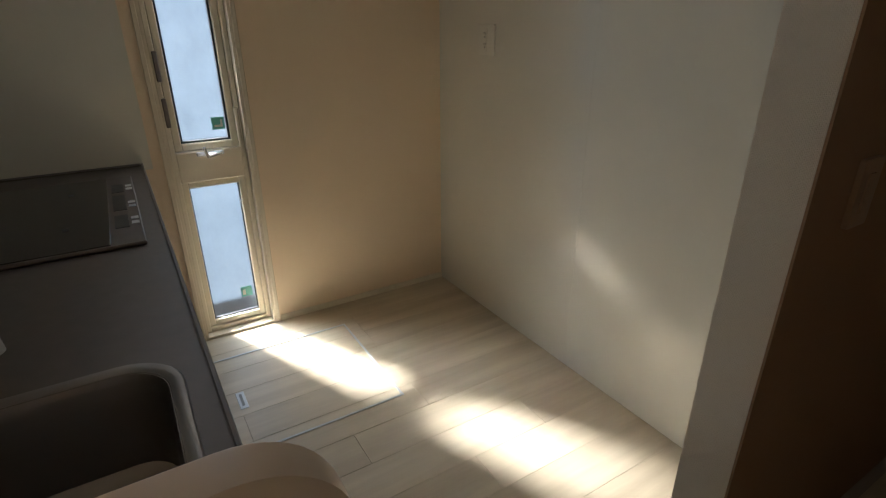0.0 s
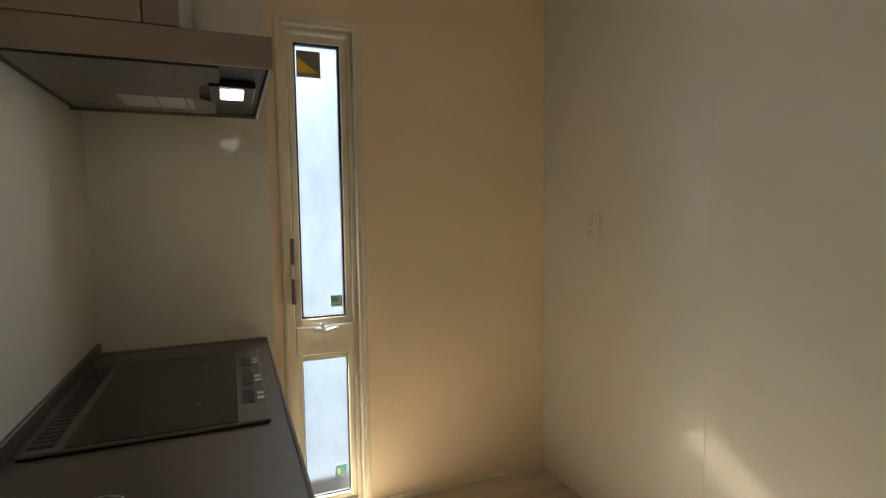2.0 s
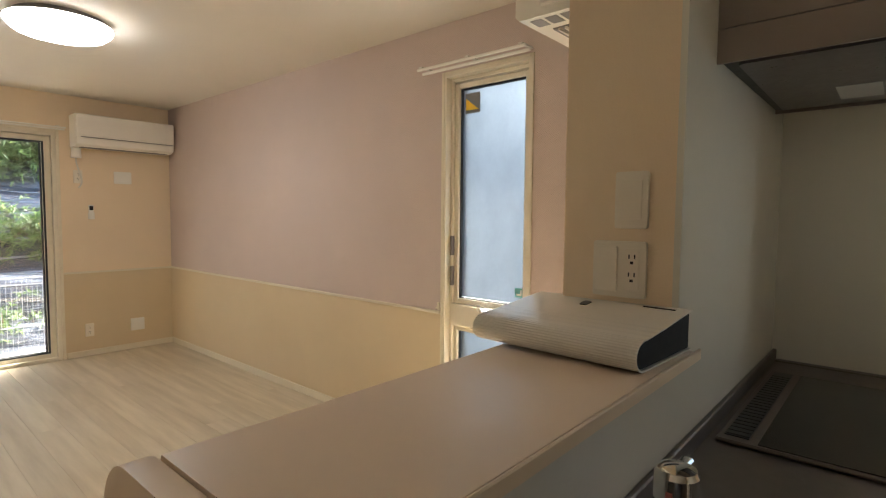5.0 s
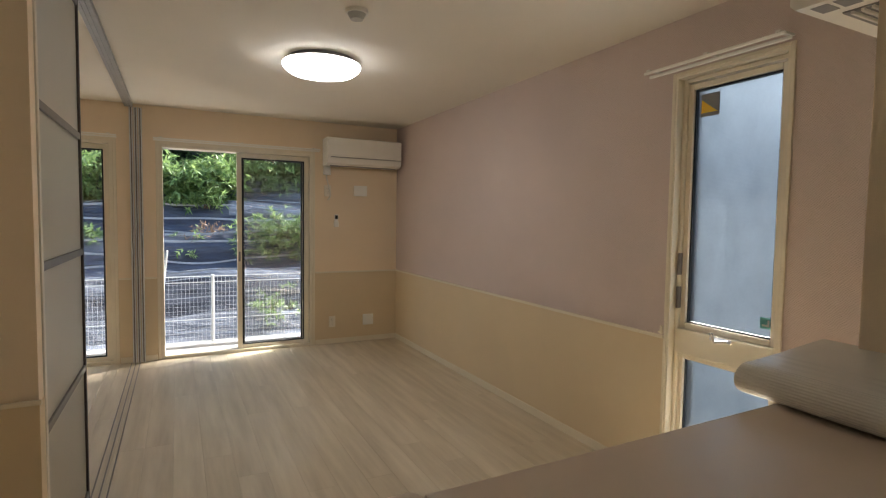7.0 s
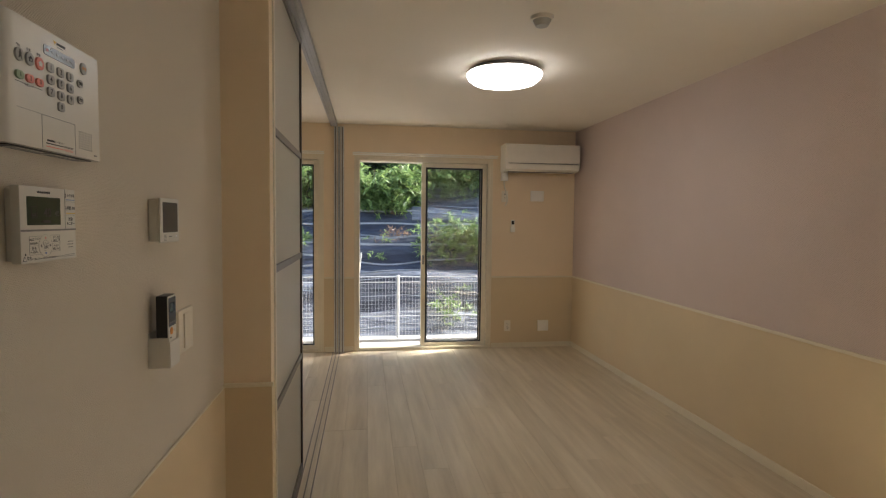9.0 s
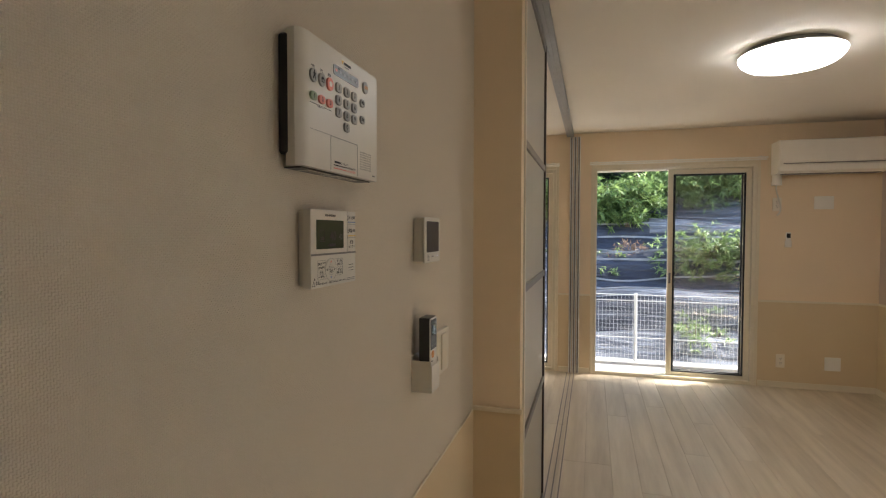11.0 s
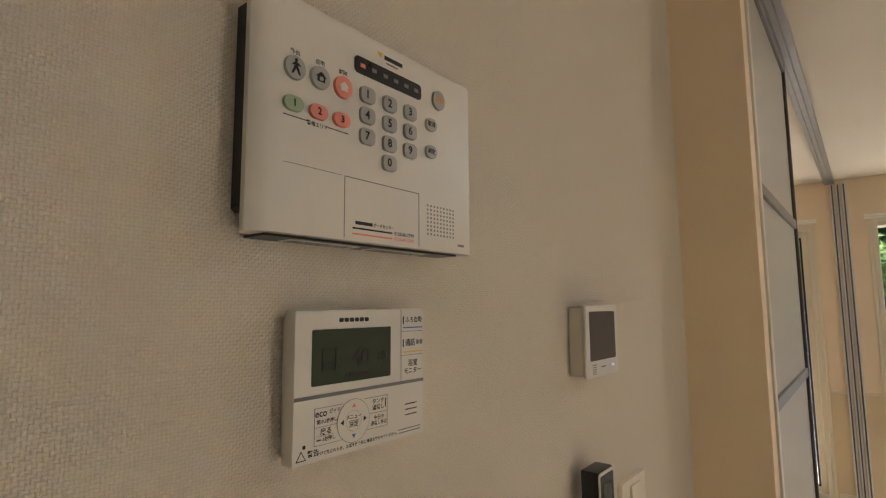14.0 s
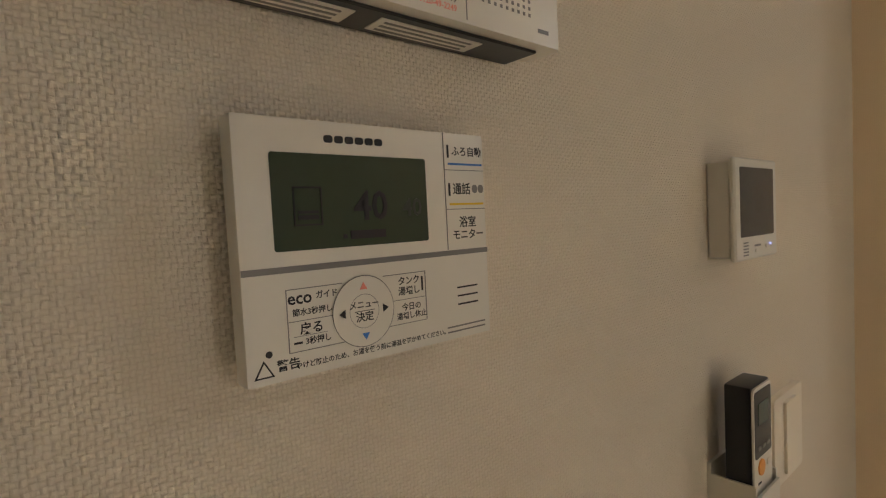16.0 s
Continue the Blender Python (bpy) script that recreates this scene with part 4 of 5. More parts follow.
part("paper", cube(-1.33, -1.24, 1.812, 1.872, TOP + 0.0005, TOP + 0.0012), plain("label_paper", (0.75, 0.45, 0.33), 0.6), note)
for i in range(3):
    part("print_line", cube(-1.32, -1.255, 1.822 + i * 0.014, 1.828 + i * 0.014, TOP + 0.0013, TOP + 0.0018), RED, note)

# bar counter with its end panel
bar = thing("bar_counter", (-1.5, 2.05, 1.03), "beige laminate bar counter top with pale edge", "bar counter")
bm = slab(bmesh.new(), [(-1.994, 1.8885), (-1.114, 1.8885), (-1.114, 2.205), (-1.994, 2.190)], 0.022, Matrix.Translation((0, 0, 1.045)), 0.004)
part("top", bm, LAMINATE, bar, "", True)
part("edge", cube(-1.994, -1.085, 1.882, 1.888, 1.045, 1.0675, bevel=0.002), LAMINATE_EDGE, bar, "pale wood edge strip")
bm = slab(bmesh.new(), [(x + 1.778, z + 0.5320) for x, z in rounded(0.966, 1.064, 0.075, 12)], 0.034, Matrix(((0, 0, 1, -2.030), (1, 0, 0, 0), (0, 1, 0, 0), (0, 0, 0, 1))), 0.004)
single("end_panel", bm, LAMINATE, "beige end panel with rounded top corners beside the sink", "panel", smooth=True)

# binder on the bar
binder = thing("binder", (-1.2, 2.07, 1.06), "white ring binder lying on the bar counter", "binder")
BM = Matrix.Translation((-1.226, 2.075, 1.0675)) @ Matrix.Rotation(radians(-3), 4, "Z")
prof = [(-0.125, 0.0), (-0.125, 0.055), (-0.118, 0.060), (0.045, 0.092), (0.11, 0.100)]


def bend(pts, y0, y1, thick):
    """A thin sheet that follows a profile in x, z from y0 to y1."""
    bm = bmesh.new()
    a = [bm.verts.new((x, y0, z)) for x, z in pts]
    b = [bm.verts.new((x, y1, z)) for x, z in pts]
    for i in range(len(pts) - 1):
        bm.faces.new((a[i], a[i + 1], b[i + 1], b[i]))
    bmesh.ops.recalc_face_normals(bm, faces=bm.faces)
    bmesh.ops.solidify(bm, geom=bm.faces[:], thickness=thick)
    bm.transform(BM)
    return bm


def binder_profile(inset, teeth):
    """Section of the binder: flat below, a round ribbed spine, a cover that slopes up."""
    pts = [(0.122 - inset, 0.002 + inset), (-0.098, 0.002 + inset)]
    for i in range(37):
        a = radians(-90 - 190 * i / 36)
        k = 1 + (0.022 if i % 2 else 0.0) * teeth
        pts.append((-0.098 + (0.035 - inset) * k * math.cos(a), 0.030 + (0.0275 - inset) * k * math.sin(a)))
    for i in range(1, 7):
        pts.append((-0.092 + 0.012 * i, 0.0572 + 0.0012 * i - inset + (0.0005 * teeth if i % 2 else 0)))
    return pts + [(0.06, 0.0745 - inset), (0.122 - inset, 0.0815 - inset)]


part("cover", bend(binder_profile(0, 1), -0.175, 0.178, 0.0025), BINDER, binder, "glossy white ribbed plastic cover")
bm = slab(bmesh.new(), binder_profile(0.004, 0), 0.340, BM @ Matrix(((1, 0, 0, 0), (0, 0, -1, 0.170), (0, 1, 0, 0), (0, 0, 0, 1))))
part("inside", bm, PITCH, binder, "black inside")
bm = slab(bmesh.new(), rounded(0.03, 0.018, 0.006, 4), 0.002, BM @ Matrix.Translation((0.07, 0.03, 0.0755)) @ Matrix.Rotation(radians(-8), 4, "Y"))
part("finger_hole", bm, BLACK, binder, "dark finger hole")
bm = cube(0.098, 0.104, -0.15, -0.085, 0.0785, 0.0808)
bm.transform(BM)
part("print", bm, INK, binder, "dark printed line")

# ---- controls on the west wall ----
def key(parent, y, z, w, h, r, mat, x, depth=0.003, name="key", label=""):
    return part(name, slab(bmesh.new(), rounded(w, h, min(r, w / 2 - 1e-4, h / 2 - 1e-4), 5), depth, on(FACE_EAST, x, y, z), 0.0008), mat, parent, label, True)


def sheet(parent, y0, y1, z0, z1, x, mat, name="print", depth=0.0003):
    return part(name, cube(x, x + depth, y0, y1, z0, z1), mat, parent)


AX = -2.763
alarm = thing("alarm_panel", (WEST, 2.55, 1.495), "white security alarm control panel with lit red keys", "alarm panel")
part("back_case", cube(WEST, -2.780, 2.434, 2.678, 1.512, 1.672, bevel=0.003), BLACK, alarm, "dark back case")
# front shell with a curved left flank, in an upper and a lower piece
prof = [(-2.790, 2.4370), (-2.780, 2.4315), (-2.772, 2.4300), (-2.7665, 2.4345), (-2.7638, 2.4430), (AX, 2.4540), (AX, 2.680), (-2.766, 2.6835), (-2.790, 2.6835)]
n = len(prof)
for z0, z1 in ((1.4965, 1.6765),):
    bm = bmesh.new()
    lo = [bm.verts.new((x, y, z0)) for x, y in prof]
    hi = [bm.verts.new((x, y, z1)) for x, y in prof]
    for i in range(n):
        bm.faces.new((lo[i], lo[(i + 1) % n], hi[(i + 1) % n], hi[i]))
    bm.faces.new(lo)
    bm.faces.new(hi)
    part("front_shell", bm, WHITE, alarm, "white plastic shell with curved flank", True)
part("display", slab(bmesh.new(), rounded(0.084, 0.0150, 0.004, 4), 0.0006, on(FACE_EAST, AX, 2.562, 1.6472)), BLACK, alarm, "black status strip")
for i, c in enumerate((RED, GREY, GREY, GREY, GREY, GREY)):
    sheet(alarm, 2.526 + i * 0.0135, 2.5315 + i * 0.0135, 1.6455, 1.6490, AX + 0.0007, c, "symbol")
for i, c in enumerate((BUTTON, BUTTON, RED)):
    y, z = 2.461 + i * 0.0230, 1.6207
    key(alarm, y, z, 0.0180, 0.0185, 0.0089, c, AX, label="round grey key" if i < 2 else "lit red round key")
    lettering("lettering", ("外出", "在宅", "解除")[i], 0.0045, on(FACE_EAST, AX, y + 0.001, z + 0.0130), INK, alarm)
    if i:
        part("symbol", slab(bmesh.new(), [(-0.0036, -0.0036), (0.0036, -0.0036), (0.0036, 0.0002), (0.0052, 0.0002), (0, 0.0046), (-0.0052, 0.0002), (-0.0036, 0.0002)], 0.0003, on(FACE_EAST, AX + 0.003, y, z)), INK if i == 1 else WHITE, alarm)
        if i == 1:
            part("symbol", slab(bmesh.new(), rounded(0.0034, 0.003, 0.0003, 1), 0.0002, on(FACE_EAST, AX + 0.0033, y, z - 0.0012)), BUTTON, alarm)
    else:
        part("symbol", slab(bmesh.new(), [(-0.0026, -0.0055), (0, -0.001), (0.0026, -0.0055), (0.0040, -0.0055), (0.0012, 0.0018), (0.0044, 0.0014), (0.001, 0.0040), (-0.0012, 0.0040), (-0.0042, 0.001), (-0.0012, 0.0018), (-0.0040, -0.0055)], 0.0003,
                            on(FACE_EAST, AX + 0.003, y, z)), INK, alarm)
        part("symbol", slab(bmesh.new(), rounded(0.0026, 0.0026, 0.0012, 4), 0.0003, on(FACE_EAST, AX + 0.003, y, z + 0.0056)), INK, alarm)
for i, c in enumerate((GREEN, RED, RED)):
    y, z = 2.4605 + i * 0.0227, 1.5930
    key(alarm, y, z, 0.0170, 0.0115, 0.0056, c, AX, label="lit red key" if i else "dull green key")
    lettering("digit", str(i + 1), 0.0080, on(FACE_EAST, AX + 0.0033, y, z), INK, alarm)
sheet(alarm, 2.453, 2.4735, 1.5835, 1.5841, AX, INK)
sheet(alarm, 2.4935, 2.514, 1.5835, 1.5841, AX, INK)
lettering("lettering", "警備エリア", 0.0040, on(FACE_EAST, AX, 2.4835, 1.5828), INK, alarm)
for i in range(9):
    y, z = 2.5338 + (i % 3) * 0.0266, 1.6225 - (i // 3) * 0.0182
    key(alarm, y, z, 0.0165, 0.0140, 0.0045, BUTTON, AX)
    lettering("digit", str(i + 1), 0.0105, on(FACE_EAST, AX + 0.0033, y - 0.0012, z), INK, alarm)
key(alarm, 2.5602, 1.5687, 0.0165, 0.0140, 0.0045, BUTTON, AX)
lettering("digit", "0", 0.0105, on(FACE_EAST, AX + 0.0033, 2.5590, 1.5687), INK, alarm)
key(alarm, 2.6285, 1.6470, 0.0175, 0.0195, 0.0087, BUTTON, AX, label="round key with orange mark")
lettering("lettering", "非常", 0.0062, on(FACE_EAST, AX + 0.0033, 2.6285, 1.6470), ORANGE, alarm)
for z, w in ((1.6190, "取消"), (1.5920, "決定")):
    key(alarm, 2.6168, z, 0.0155, 0.0125, 0.0055, BUTTON, AX)
    lettering("lettering", w, 0.0055, on(FACE_EAST, AX + 0.0033, 2.6160, z), INK, alarm)
# maker's mark as plain shapes
part("mark", slab(bmesh.new(), [(-0.0035, 0.0025), (0.0035, 0.0025), (0, -0.0025)], 0.0003, on(FACE_EAST, AX, 2.5500, 1.6650)), YELLOW, alarm)
sheet(alarm, 2.5550, 2.5780, 1.6630, 1.6668, AX, INK, "mark")
sheet(alarm, 2.5570, 2.5715, 1.6595, 1.6608, AX, GREY, "mark")
# card lid
LY0, LY1, LZ0, LZ1 = 2.511, 2.601, 1.4985, 1.5485
for a in ((LY0, LY1, LZ1 - 0.0005, LZ1 + 0.0002), (LY0, LY0 + 0.0006, LZ0, LZ1), (LY1 - 0.0006, LY1, LZ0, LZ1)):
    sheet(alarm, *a, AX, GREY, "lid_seam")
sheet(alarm, 2.523, 2.542, 1.5105, 1.5133, AX, INK, "mark")
lettering("lettering", "ガードセンター", 0.0036, on(FACE_EAST, AX, 2.5555, 1.5117), INK, alarm)
lettering("lettering", "0120-86-7799", 0.0045, on(FACE_EAST, AX, 2.5810, 1.5073), INK, alarm)
lettering("lettering", "0120-49-2249", 0.0045, on(FACE_EAST, AX, 2.5810, 1.5026), RED, alarm)
sheet(alarm, 2.5200, 2.5655, 1.5066, 1.5080, AX, INK)
sheet(alarm, 2.5200, 2.5655, 1.5019, 1.5033, AX, RED)
for i in range(9):
    for j in range(8):
        y, z = 2.6125 + i * 0.0049, 1.5110 + j * 0.0039
        sheet(alarm, y, y + 0.0019, z, z + 0.0019, AX, GREY, "speaker_hole", 0.0002)
sheet(alarm, 2.6600, 2.6700, 1.5035, 1.5058, AX, GREY)
part("bottom_edge", cube(-2.798, -2.771, 2.445, 2.668, 1.4945, 1.4964, bevel=0.0005), BLACK, alarm, "black lower edge")

for y0, y1 in ((2.470, 2.540), (2.555, 2.625)):
    part("rating_label", cube(-2.792, -2.776, y0, y1, 1.4938, 1.4944), WHITE, alarm, "pale rating label under the case")
    for k in range(3):
        part("print", cube(-2.790 + 0.0048 * k, -2.7882 + 0.0048 * k, y0 + 0.004, y1 - 0.006, 1.4935, 1.49378), GREY, alarm)
for y0, y1 in ((2.4365, 2.508),):
    part("seam", cube(AX - 0.0002, AX + 0.0002, 2.4540, y1, 1.5483, 1.5487), GREY, alarm)
alarm.location += Vector((0, 0.057, -0.0015))

CX = -2.777
heater = thing("water_heater_remote", (WEST, 2.548, 1.325), "white water heater remote control with green display", "remote panel")
part("back_case", cube(WEST, -2.790, 2.479, 2.616, 1.330, 1.438, bevel=0.002), WHITE, heater)
part("front", cube(-2.790, CX, 2.4750, 2.6200, 1.3265, 1.4415, bevel=0.0025, seg=2), WHITE, heater, "white plastic front", True)
part("display", slab(bmesh.new(), rounded(0.0850, 0.0430, 0.0012, 3), 0.0004, on(FACE_EAST, CX, 2.5330, 1.4045)), LCD, heater, "dark green liquid crystal display")
lettering("digit", "40", 0.0195, on(FACE_EAST, CX + 0.0005, 2.5405, 1.4015), LCD_INK, heater)
lettering("digit", "40", 0.0125, on(FACE_EAST, CX + 0.0005, 2.5655, 1.4005), plain("lcd_faint", (0.014, 0.022, 0.012), 0.4), heater)
for a in ((2.500, 2.514, 1.4105, 1.4112), (2.500, 2.514, 1.3938, 1.3945), (2.500, 2.5007, 1.3945, 1.4105), (2.5133, 2.514, 1.3945, 1.4105), (2.502, 2.512, 1.3965, 1.3985), (2.502, 2.512, 1.3992, 1.4005), (2.528, 2.548, 1.3865, 1.3905), (2.524, 2.526, 1.387, 1.389)):
    sheet(heater, *a, CX + 0.0005, LCD_INK, "segment")
for i in range(6):
    part("mark", slab(bmesh.new(), rounded(0.0046, 0.0034, 0.0012, 3), 0.0003, on(FACE_EAST, CX, 2.5192 + i * 0.0055, 1.4330)), INK, heater)
sheet(heater, 2.4755, 2.6195, 1.3737, 1.3765, CX, GREY, "grey_band")
for a in ((2.5888, 2.5893, 1.377, 1.4410), (2.5895, 2.6190, 1.4206, 1.4210), (2.5895, 2.6190, 1.3990, 1.3994)):
    sheet(heater, *a, CX, GREY, "seam")
lettering("lettering", "ふろ自動", 0.0058, on(FACE_EAST, CX, 2.6065, 1.4310), INK, heater)
lettering("lettering", "通話", 0.0068, on(FACE_EAST, CX, 2.6015, 1.4100), INK, heater)
lettering("lettering", "浴室", 0.0066, on(FACE_EAST, CX, 2.6050, 1.3915), INK, heater)
lettering("lettering", "モニター", 0.0060, on(FACE_EAST, CX, 2.6050, 1.3845), INK, heater)
sheet(heater, 2.592, 2.618, 1.4236, 1.4247, CX, BLUE)
sheet(heater, 2.592, 2.618, 1.4014, 1.4026, CX, YELLOW)
for z in (1.4310, 1.4100):
    sheet(heater, 2.5915, 2.5927, z - 0.0035, z + 0.0035, CX, INK)
for dy in (0.0, 0.006):
    part("symbol", slab(bmesh.new(), rounded(0.0042, 0.0048, 0.002, 4), 0.0002, on(FACE_EAST, CX, 2.6115 + dy * 0.8, 1.4105)), GREY, heater)
DY, DZ = 2.5330, 1.3515
bm = bmesh.new()
tube(bm, (CX - 0.001, DY, DZ), (CX + 0.0008, DY, DZ), 0.0170, 32)
part("dial", bm, WHITE, heater, "", True)
for r in (0.0172, 0.0082):
    pts = [(r * math.cos(2 * math.pi * i / 28), r * math.sin(2 * math.pi * i / 28)) for i in range(28)]
    bm = bmesh.new()
    for p, q in zip(pts, pts[1:] + pts[:1]):
        tube(bm, (CX + 0.0007, DY + p[0], DZ + p[1]), (CX + 0.0007, DY + q[0], DZ + q[1]), 0.00022, 4)
    part("dial_line", bm, GREY, heater)
for ang, c in ((90, RED), (270, BLUE), (0, INK), (180, INK)):
    m = on(FACE_EAST, CX + 0.0008, DY, DZ) @ Matrix.Rotation(radians(ang), 4, "Z") @ Matrix.Translation((0.0122, 0, 0))
    part("arrow", slab(bmesh.new(), [(-0.0016, -0.0021), (0.0018, 0), (-0.0016, 0.0021)], 0.0002, m), c, heater)
lettering("lettering", "メニュー", 0.0042, on(FACE_EAST, CX + 0.0008, DY, DZ + 0.0030), INK, heater)
lettering("lettering", "決定", 0.0050, on(FACE_EAST, CX + 0.0008, DY, DZ - 0.0030), INK, heater)
sheet(heater, DY - 0.0055, DY + 0.0055, DZ + 0.0000, DZ + 0.0003, CX + 0.0008, INK)
lettering("lettering", "eco", 0.0080, on(FACE_EAST, CX, 2.5005, 1.3620), INK, heater)
lettering("lettering", "ガイド", 0.0038, on(FACE_EAST, CX, 2.5138, 1.3622), INK, heater)
lettering("lettering", "節水3秒押し", 0.0036, on(FACE_EAST, CX, 2.5065, 1.3555), INK, heater)
lettering("lettering", "戻る", 0.0058, on(FACE_EAST, CX, 2.5055, 1.3478), INK, heater)
lettering("lettering", "3秒押し", 0.0037, on(FACE_EAST, CX, 2.5085, 1.3422), INK, heater)
sheet(heater, 2.4965, 2.5005, 1.3418, 1.3427, CX, INK)
lettering("lettering", "タンク", 0.0047, on(FACE_EAST, CX, 2.5610, 1.3630), INK, heater)
lettering("lettering", "湯増し", 0.0047, on(FACE_EAST, CX, 2.5610, 1.3578), INK, heater)
sheet(heater, 2.5690, 2.5700, 1.3570, 1.3645, CX, INK)
lettering("lettering", "今日の", 0.0042, on(FACE_EAST, CX, 2.5620, 1.3495), INK, heater)
lettering("lettering", "湯増し休止", 0.0039, on(FACE_EAST, CX, 2.5620, 1.3450), INK, heater)
for a in ((2.4940, 2.4944, 1.3385, 1.3662), (2.4940, 2.5220, 1.3660, 1.3664), (2.4940, 2.5160, 1.3518, 1.3521), (2.4940, 2.5220, 1.3383, 1.3386),
          (2.5450, 2.5715, 1.3668, 1.3672), (2.5715, 2.5719, 1.3415, 1.3672), (2.5500, 2.5715, 1.3536, 1.3539), (2.5450, 2.5715, 1.3412, 1.3415), (2.4965, 2.5130, 1.3450, 1.3452)):
    sheet(heater, *a, CX, GREY, "seam")
for i in range(3):
    sheet(heater, 2.5945, 2.6100, 1.3455 + i * 0.0047, 1.3464 + i * 0.0047, CX, INK, "speaker_slot")
part("symbol", slab(bmesh.new(), rounded(0.003, 0.003, 0.0014, 4), 0.0002, on(FACE_EAST, CX, 2.4850, 1.3398)), INK, heater)
part("symbol", slab(bmesh.new(), [(-0.0045, -0.0035), (0.0045, -0.0035), (0, 0.0042)], 0.0002, on(FACE_EAST, CX, 2.4825, 1.3335)), INK, heater)
part("symbol", slab(bmesh.new(), [(-0.0033, -0.0028), (0.0033, -0.0028), (0, 0.0028)], 0.0003, on(FACE_EAST, CX, 2.4825, 1.3335)), WHITE, heater)
lettering("lettering", "警告", 0.0054, on(FACE_EAST, CX, 2.4935, 1.3335), INK, heater)
lettering("lettering", "やけど防止のため、お湯を使う前に湯温を確かめてください。", 0.0032, on(FACE_EAST, CX, 2.5415, 1.3320), INK, heater)
sheet(heater, 2.5860, 2.6150, 1.3335, 1.3343, CX, GREY)
sheet(heater, 2.5860, 2.6150, 1.3308, 1.3316, CX, GREY)

heater.location += Vector((0, 0.0595, -0.0015))

IX = -2.770
com = thing("intercom_monitor", (WEST, 3.02, 1.333), "white video intercom monitor with dark screen", "intercom")
part("back_case", cube(WEST, IX - 0.006, 2.958, 3.073, 1.337, 1.439, bevel=0.002), WHITE, com)
part("front", cube(IX - 0.006, IX, 2.9545, 3.0775, 1.3335, 1.4425, bevel=0.002), WHITE, com)
part("screen", slab(bmesh.new(), rounded(0.099, 0.074, 0.002, 3), 0.0004, on(FACE_EAST, IX, 3.0165, 1.3955)), SCREEN, com, "dark brown screen")
for i in range(5):
    sheet(com, 2.974, 2.988, 1.3385 + i * 0.0033, 1.3398 + i * 0.0033, IX, GREY, "speaker_slot")
sheet(com, 3.006, 3.024, 1.3470, 1.3490, IX, GREY, "mark")
for y in (3.012, 3.044, 3.060):
    key(com, y, 1.3425 if y < 3.02 else 1.346, 0.010, 0.0045, 0.002, WHITE, IX, 0.0008)
part("call_light", slab(bmesh.new(), rounded(0.005, 0.0025, 0.001, 3), 0.0004, on(FACE_EAST, IX + 0.0009, 3.052, 1.3480)), emitter("blue_led", (0.35, 0.4, 1.0), 0.35), com, "small blue call light")

com.location += Vector((0, 0.081, 0))

rem = thing("air_conditioner_remote", (WEST, 2.99, 1.035), "white and black air conditioner remote in a wall holder", "remote control")
bm = bmesh.new()
for b in ((WEST, WEST + 0.004, 2.960, 3.022, 1.033, 1.118), (WEST + 0.004, -2.752, 2.960, 2.9635, 1.033, 1.106), (WEST + 0.004, -2.752, 3.0185, 3.022, 1.033, 1.106), (WEST + 0.004, -2.752, 2.961, 3.021, 1.033, 1.037), (-2.752, -2.7495, 2.960, 3.022, 1.033, 1.096)):
    box(bm, *b)
part("holder", bm, WHITE, rem, "white plastic wall holder")
part("body", cube(-2.783, -2.757, 2.964, 3.018, 1.040, 1.207, bevel=0.004, seg=2), BLACK, rem, "black remote back", True)
part("face", slab(bmesh.new(), rounded(0.052, 0.163, 0.006, 4), 0.002, on(FACE_EAST, -2.757, 2.991, 1.1235)), WHITE, rem, "white front face")
part("display_window", slab(bmesh.new(), rounded(0.046, 0.070, 0.003, 4), 0.0005, on(FACE_EAST, -2.755, 2.991, 1.166)), BLACK, rem)
part("display", cube(-2.7545, -2.754, 2.977, 3.005, 1.165, 1.188), LCD, rem, "grey green display")
for i in range(3):
    key(rem, 2.978 + i * 0.013, 1.1405, 0.009, 0.004, 0.0015, GREY, -2.7545, 0.0008)
key(rem, 2.984, 1.1195, 0.017, 0.017, 0.008, ORANGE, -2.755, 0.0015, label="orange round key")
key(rem, 3.006, 1.1195, 0.011, 0.008, 0.003, WHITE, -2.755, 0.0012)
sheet(rem, 2.975, 2.984, 1.1025, 1.1045, -2.755, INK)
rem.location += Vector((0, 0.064, 0))
plate(on(FACE_EAST, WEST, 3.265, 1.078), 0.116, 0.12, "white light switch plate beside the remote", [(0, 0, 0.044, 0.098, 0.004)], mat=IVORY, name="switch_plate", category="switch")

# ---- hatch in the kitchen floor ----
hatch = thing("floor_hatch", (-0.53, 0.94, 0), "underfloor storage hatch with aluminium edging", "floor hatch")
HA = (-0.812, -0.200, 0.660, 1.272)
for b in ((HA[0], HA[1], HA[2], HA[2] + 0.010), (HA[0], HA[1], HA[3] - 0.010, HA[3]), (HA[0], HA[0] + 0.010, HA[2] + 0.010, HA[3] - 0.010), (HA[1] - 0.010, HA[1], HA[2] + 0.010, HA[3] - 0.010)):
    part("edging", cube(*b, 0.0005, 0.0035, bevel=0.001), ALU, hatch, "aluminium edging strip")
part("pull", cube(-0.571, -0.465, 1.183, 1.213, 0.0005, 0.0035, bevel=0.001), ALU, hatch, "recessed aluminium pull")
part("pull_gap", cube(-0.555, -0.48, 1.193, 1.203, 0.0036, 0.0042), GREY, hatch)

# ---- outside ----
def grid_sheet(nx, ny, fn):
    bm = bmesh.new()
    vs = [[bm.verts.new(fn(i / nx, j / ny)) for i in range(nx + 1)] for j in range(ny + 1)]
    for j in range(ny):
        for i in range(nx):
            bm.faces.new((vs[j][i], vs[j][i + 1], vs[j + 1][i + 1], vs[j + 1][i]))
    return bm


